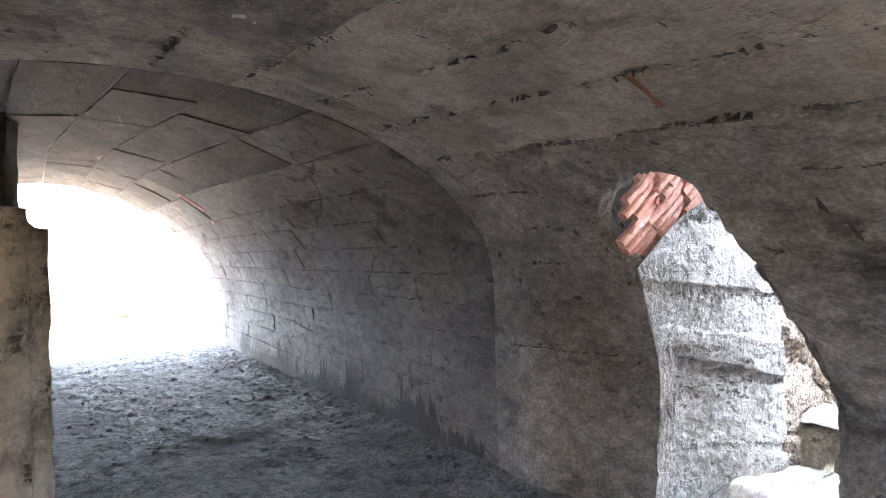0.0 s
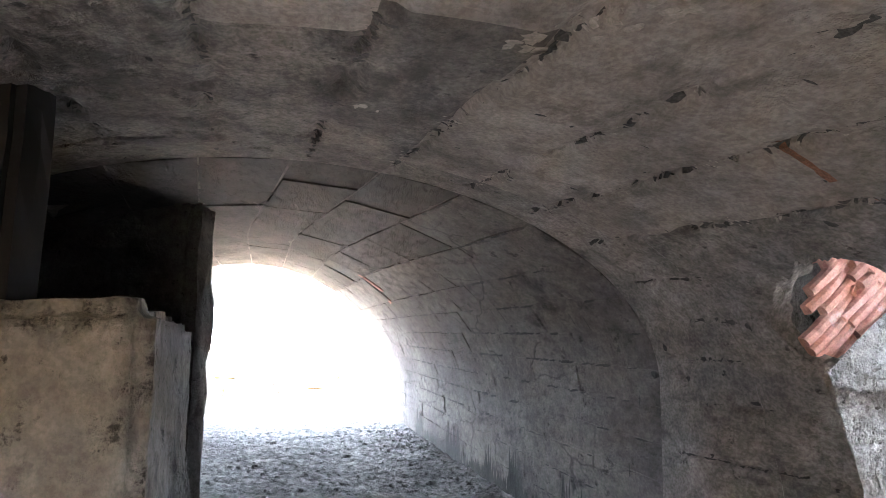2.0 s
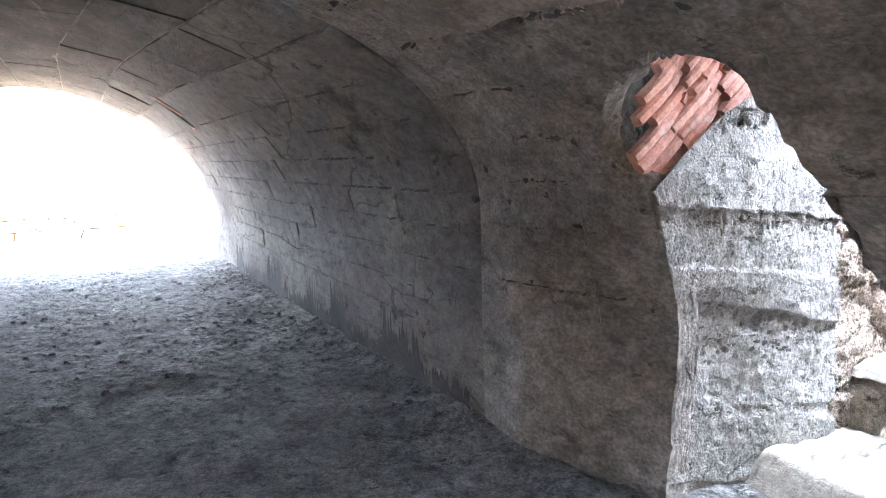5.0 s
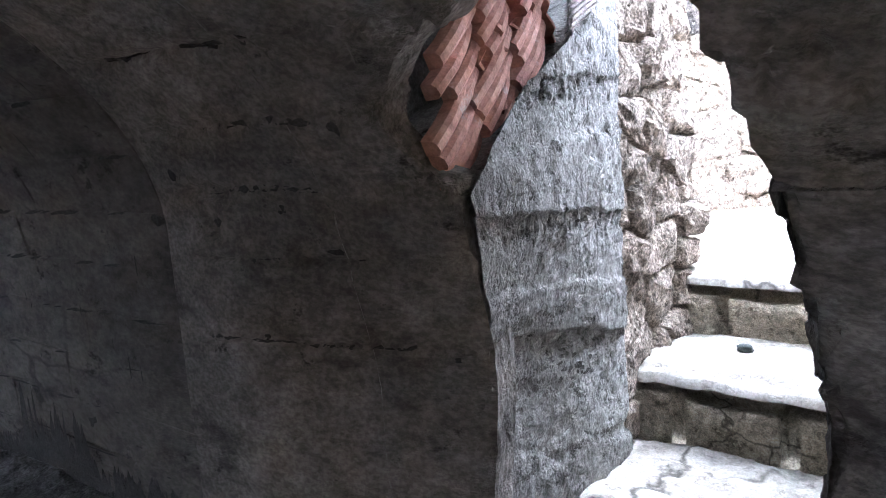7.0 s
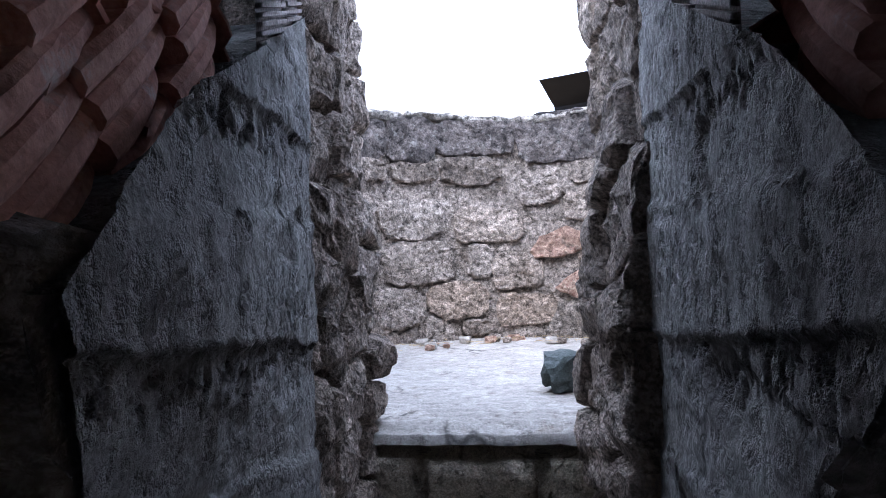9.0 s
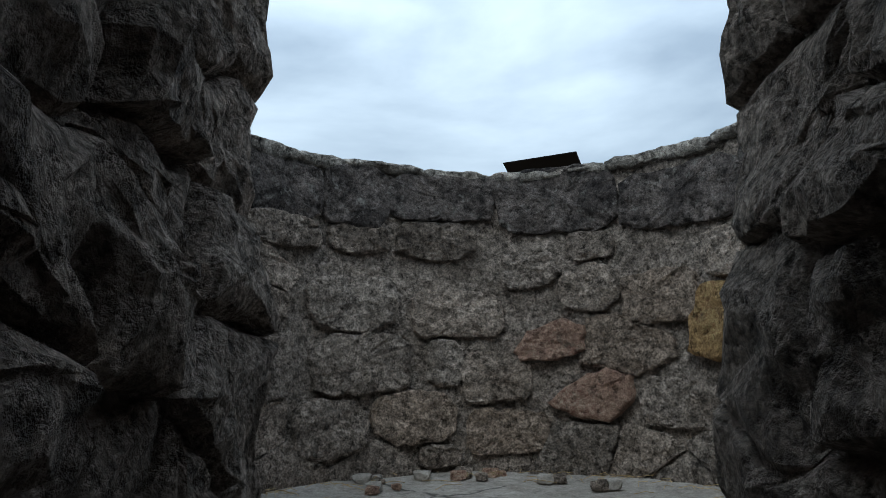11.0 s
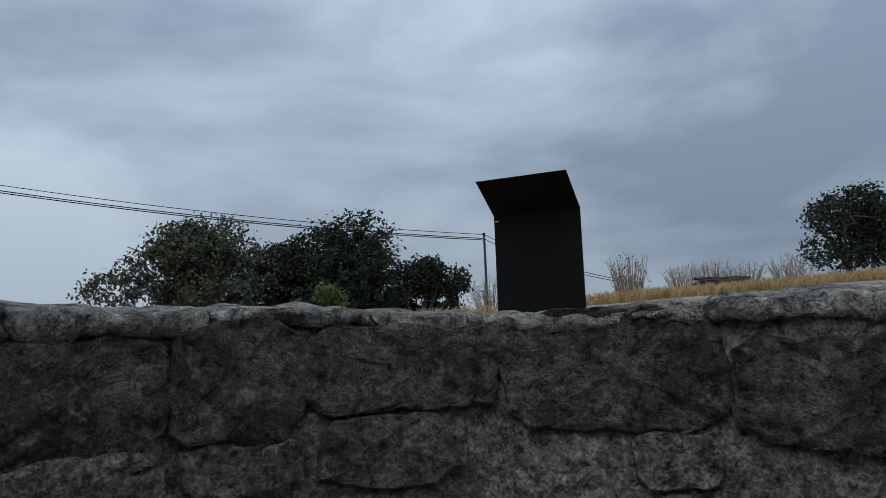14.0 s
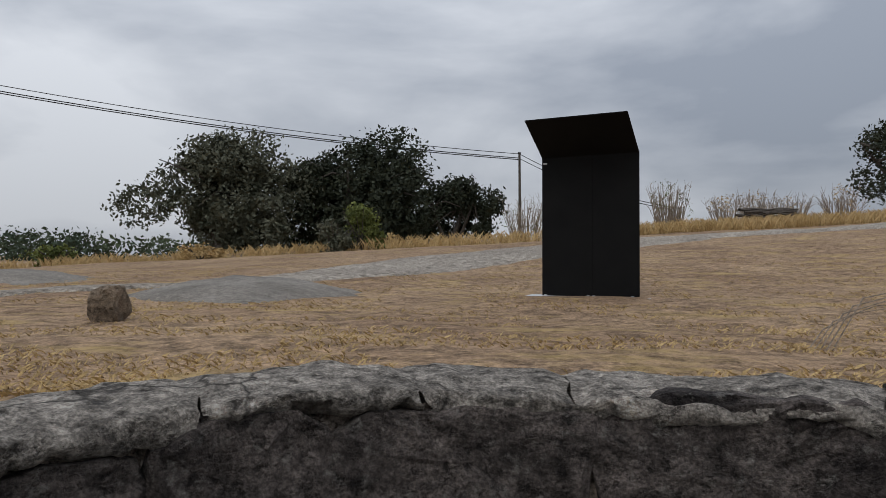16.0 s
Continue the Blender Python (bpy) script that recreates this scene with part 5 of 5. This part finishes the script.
# a gap in the vault where a hollow brick shows
gap = thing("brick_infill", "pink hollow brick showing in a gap of the tunnel vault", "bricks", "brick infill of the tunnel")
for k in range(3):
    pts = [vault_point(-6.62 - 0.2 * k - dx, u + (2 - k) * 0.027, o) for o in (0.03, 0.001) for dx, u in ((0.0, 0.352), (0.19, 0.352), (0.19, 0.378), (0.0, 0.378))]
    link_mesh("hollow_brick", pts, [(4, 5, 6, 7), (0, 1, 5, 4), (1, 2, 6, 5), (2, 3, 7, 6), (3, 0, 4, 7)], TERRACOTTA, gap)

# dark damp growth at the foot of the tunnel wall
damp_rng = random.Random(52)
v, f = [], []
for i in range(640):
    x = -1.5 - 6.8 * damp_rng.random()
    h = damp_rng.uniform(0.05, 0.2) + (0.3 * damp_rng.random() if noise.noise(Vector((x * 1.4, 0, 0))) > 0.05 else 0)
    w = damp_rng.uniform(0.02, 0.065)
    b = len(v)
    for k in range(6):
        t = k / 5
        for e in (-1, 1):
            xx = x + e * w * (1 - t) ** 0.55 * damp_rng.uniform(0.5, 1.2) + 0.03 * t * fbm(i, t, 0)
            p = vault_point(xx, u_of(xx, -0.8 + (0.05 + h) * t), -0.02 - 0.004 * damp_rng.random())
            v.append(p)
    f += [(b + 2 * k, b + 2 * k + 1, b + 2 * k + 3, b + 2 * k + 2) for k in range(5)]
tagged(link_mesh("damp_growth", v, f, GRIME_SHADE), "dark damp moss and dirt creeping up the wall foot", "moss", kind="stuff")

# ragged seams between the boards, joined per wall: dark strips painted as groove shadow
seam_rng = random.Random(61)


def wall_patch(v, f, x, u, w, h, out):
    """A small ragged patch on the vault: w along the tunnel in metres, h round it in metres."""
    b = len(v)
    n = 7
    for q in range(n):
        t = 2 * math.pi * q / n + seam_rng.uniform(-0.3, 0.3)
        k = seam_rng.uniform(0.6, 1.2)
        px, pu = x + 0.5 * w * k * math.cos(t), u + 0.5 * h * k * math.sin(t) / 5.6
        v.append(vault_point(px, pu, (near_out(px, pu) if px > JOINT_X else -0.02) - out))
    f.append(tuple(range(b, b + n)))


v, f = [], []
for row, u0 in enumerate(BOARDS[3:15]):
    for i in range(210):
        x = JOINT_X + 0.1 + 4.6 * (i + seam_rng.random()) / 210
        if u0 < 0.36 and -0.45 < x < 1.0 and u0 < u_of(x, 0.95):
            continue
        if fbm(x * 3.5, row, 0.3, 1.6) + 0.25 * seam_rng.random() < 0.02:
            continue
        wall_patch(v, f, x, u0 + seam_rng.uniform(-0.0012, 0.0012), seam_rng.uniform(0.015, 0.065), seam_rng.uniform(0.006, 0.018), 0.002)
tagged(link_mesh("board_seam", v, f, GRIME_SHADE), "ragged crumbling seams between board marks, groove shade painted dark", "seam", kind="stuff")
# the tunnel's course lines, their groove shadow laid on as dark patches
v, f = [], []
for i in range(2600):
    x, r = seam_rng.uniform(-8.5, JOINT_X - 0.05), seam_rng.randrange(1, 17)
    u0 = course_u(r, x)
    if fbm(x * 2.0, r * 1.7, 0.9, 1.3) < 0.02:
        continue
    wall_patch(v, f, x, u0, seam_rng.uniform(0.03, 0.16), seam_rng.uniform(0.005, 0.014), 0.002)
for i in range(90):
    x, u0 = seam_rng.uniform(-7.5, JOINT_X - 0.05), seam_rng.uniform(0.1, 0.5)
    wall_patch(v, f, x, u0, seam_rng.uniform(0.004, 0.012), seam_rng.uniform(0.03, 0.12), 0.003)
tagged(link_mesh("course_seam", v, f, GRIME_SHADE), "broken seams and cracks between tunnel courses, groove shade painted dark", "seam", kind="stuff")
v, f = [], []
for x, z, w, h in ((-0.5, 0.73, 0.12, 0.014), (-0.38, 0.71, 0.05, 0.03), (-0.6, 0.37, 0.06, 0.02), (-1.42, 0.47, 0.07, 0.03), (-1.08, 0.455, 0.05, 0.025), (-3.66, -0.11, 0.06, 0.06), (-4.15, -0.11, 0.06, 0.06), (-2.09, -0.395, 0.06, 0.05), (-0.75, 0.5, 0.04, 0.02), (-1.25, 0.62, 0.06, 0.03), (0.55, 0.97, 0.05, 0.02), (0.98, 0.72, 0.02, 0.06), (1.03, 0.64, 0.02, 0.06), (1.1, 0.57, 0.025, 0.05), (-0.3, 0.05, 0.03, 0.02), (-0.9, 0.1, 0.03, 0.02)):
    for q in range(3):
        wall_patch(v, f, x + seam_rng.uniform(-0.3, 0.3) * w, u_of(x, z) + seam_rng.uniform(-0.3, 0.3) * h / 5.6, w * seam_rng.uniform(0.4, 1.0), h * seam_rng.uniform(0.5, 1.1), 0.002 + 0.0015 * q)
for i in range(220):
    wall_patch(v, f, seam_rng.uniform(JOINT_X, 2.6), seam_rng.uniform(0.37, 0.66), seam_rng.uniform(0.006, 0.04), seam_rng.uniform(0.005, 0.025), 0.002)
tagged(link_mesh("spall_mark", v, f, GRIME_SHADE), "small dark spalls and pits in the vault concrete", "spall", kind="stuff")

# pale lime smears on the vault over the platform
smear_rng = random.Random(71)
v, f = [], []
for sx, su, sd, count in ((1.0, 0.456, 0.045, 16), (1.3, 0.444, 0.05, 12), (1.16, 0.449, 0.03, 5), (0.15, 0.478, 0.05, 4)):
    for i in range(count):
        wall_patch(v, f, sx + smear_rng.gauss(0, sd), su + smear_rng.gauss(0, 0.0025), smear_rng.uniform(0.03, 0.08), smear_rng.uniform(0.006, 0.02), 0.003 + 0.0002 * i)
for u0 in (0.36, 0.391, 0.42, 0.452):
    for i in range(260):
        x = smear_rng.uniform(-1.2, 2.4)
        if fbm(x * 2.2, u0 * 40, 0.3, 1.4) > 0.0:
            wall_patch(v, f, x, u0 + smear_rng.gauss(0, 0.0016), smear_rng.uniform(0.006, 0.022), smear_rng.uniform(0.004, 0.012), 0.0035)
tagged(link_mesh("lime_smear", v, f, SLAB), "pale lime smear dried on the concrete vault", "smear", kind="stuff")

# ragged pour lines and pitted bands on the concrete of the passage
line_rng = random.Random(83)
v, f = [], []
for side in (-1, 1):
    for z0, slope, spread, count, size in ((0.38, 0.05, 0.004, 150, 0.02), (0.62, 0.03, 0.006, 90, 0.022), (0.5, 0.05, 0.03, 110, 0.03), (0.1, 0.06, 0.012, 150, 0.028), (-0.12, 0.08, 0.04, 120, 0.03), (-0.4, 0.08, 0.006, 120, 0.022)):
        for i in range(count):
            y = line_rng.uniform(-1.75, -0.82)
            z = z0 + slope * (y + 1.3) * side + line_rng.gauss(0, spread) + 0.02 * fbm(y * 2, z0, side)
            if z > brick_line(y) - 0.03 or fbm(y * 3, z0 * 5, side, 1.2) < -0.12 or y < wall_y(0.55 if side > 0 else -0.1, z) + 0.03:
                continue
            b, w, h = len(v), size * line_rng.uniform(0.2, 0.8), size * line_rng.uniform(0.12, 0.5)
            for q in range(7):
                t = 2 * math.pi * q / 7
                k = line_rng.uniform(0.5, 1.1)
                yy, zz = y + w * k * math.cos(t), z + h * k * math.sin(t)
                o = passage_out(yy, zz, side) + 0.003
                v.append((x_left(yy) - 0.14 * smoothstep(0.55, -0.2, zz) * smoothstep(-0.8, -1.6, yy) + o, yy, zz) if side < 0 else (x_rightwall(yy) - o, yy, zz))
            f.append(tuple(range(b, b + 7)))
tagged(link_mesh("pour_line", v, f, GRANITE_PIT), "dark pitted pour lines across the passage concrete", "seam", kind="stuff")
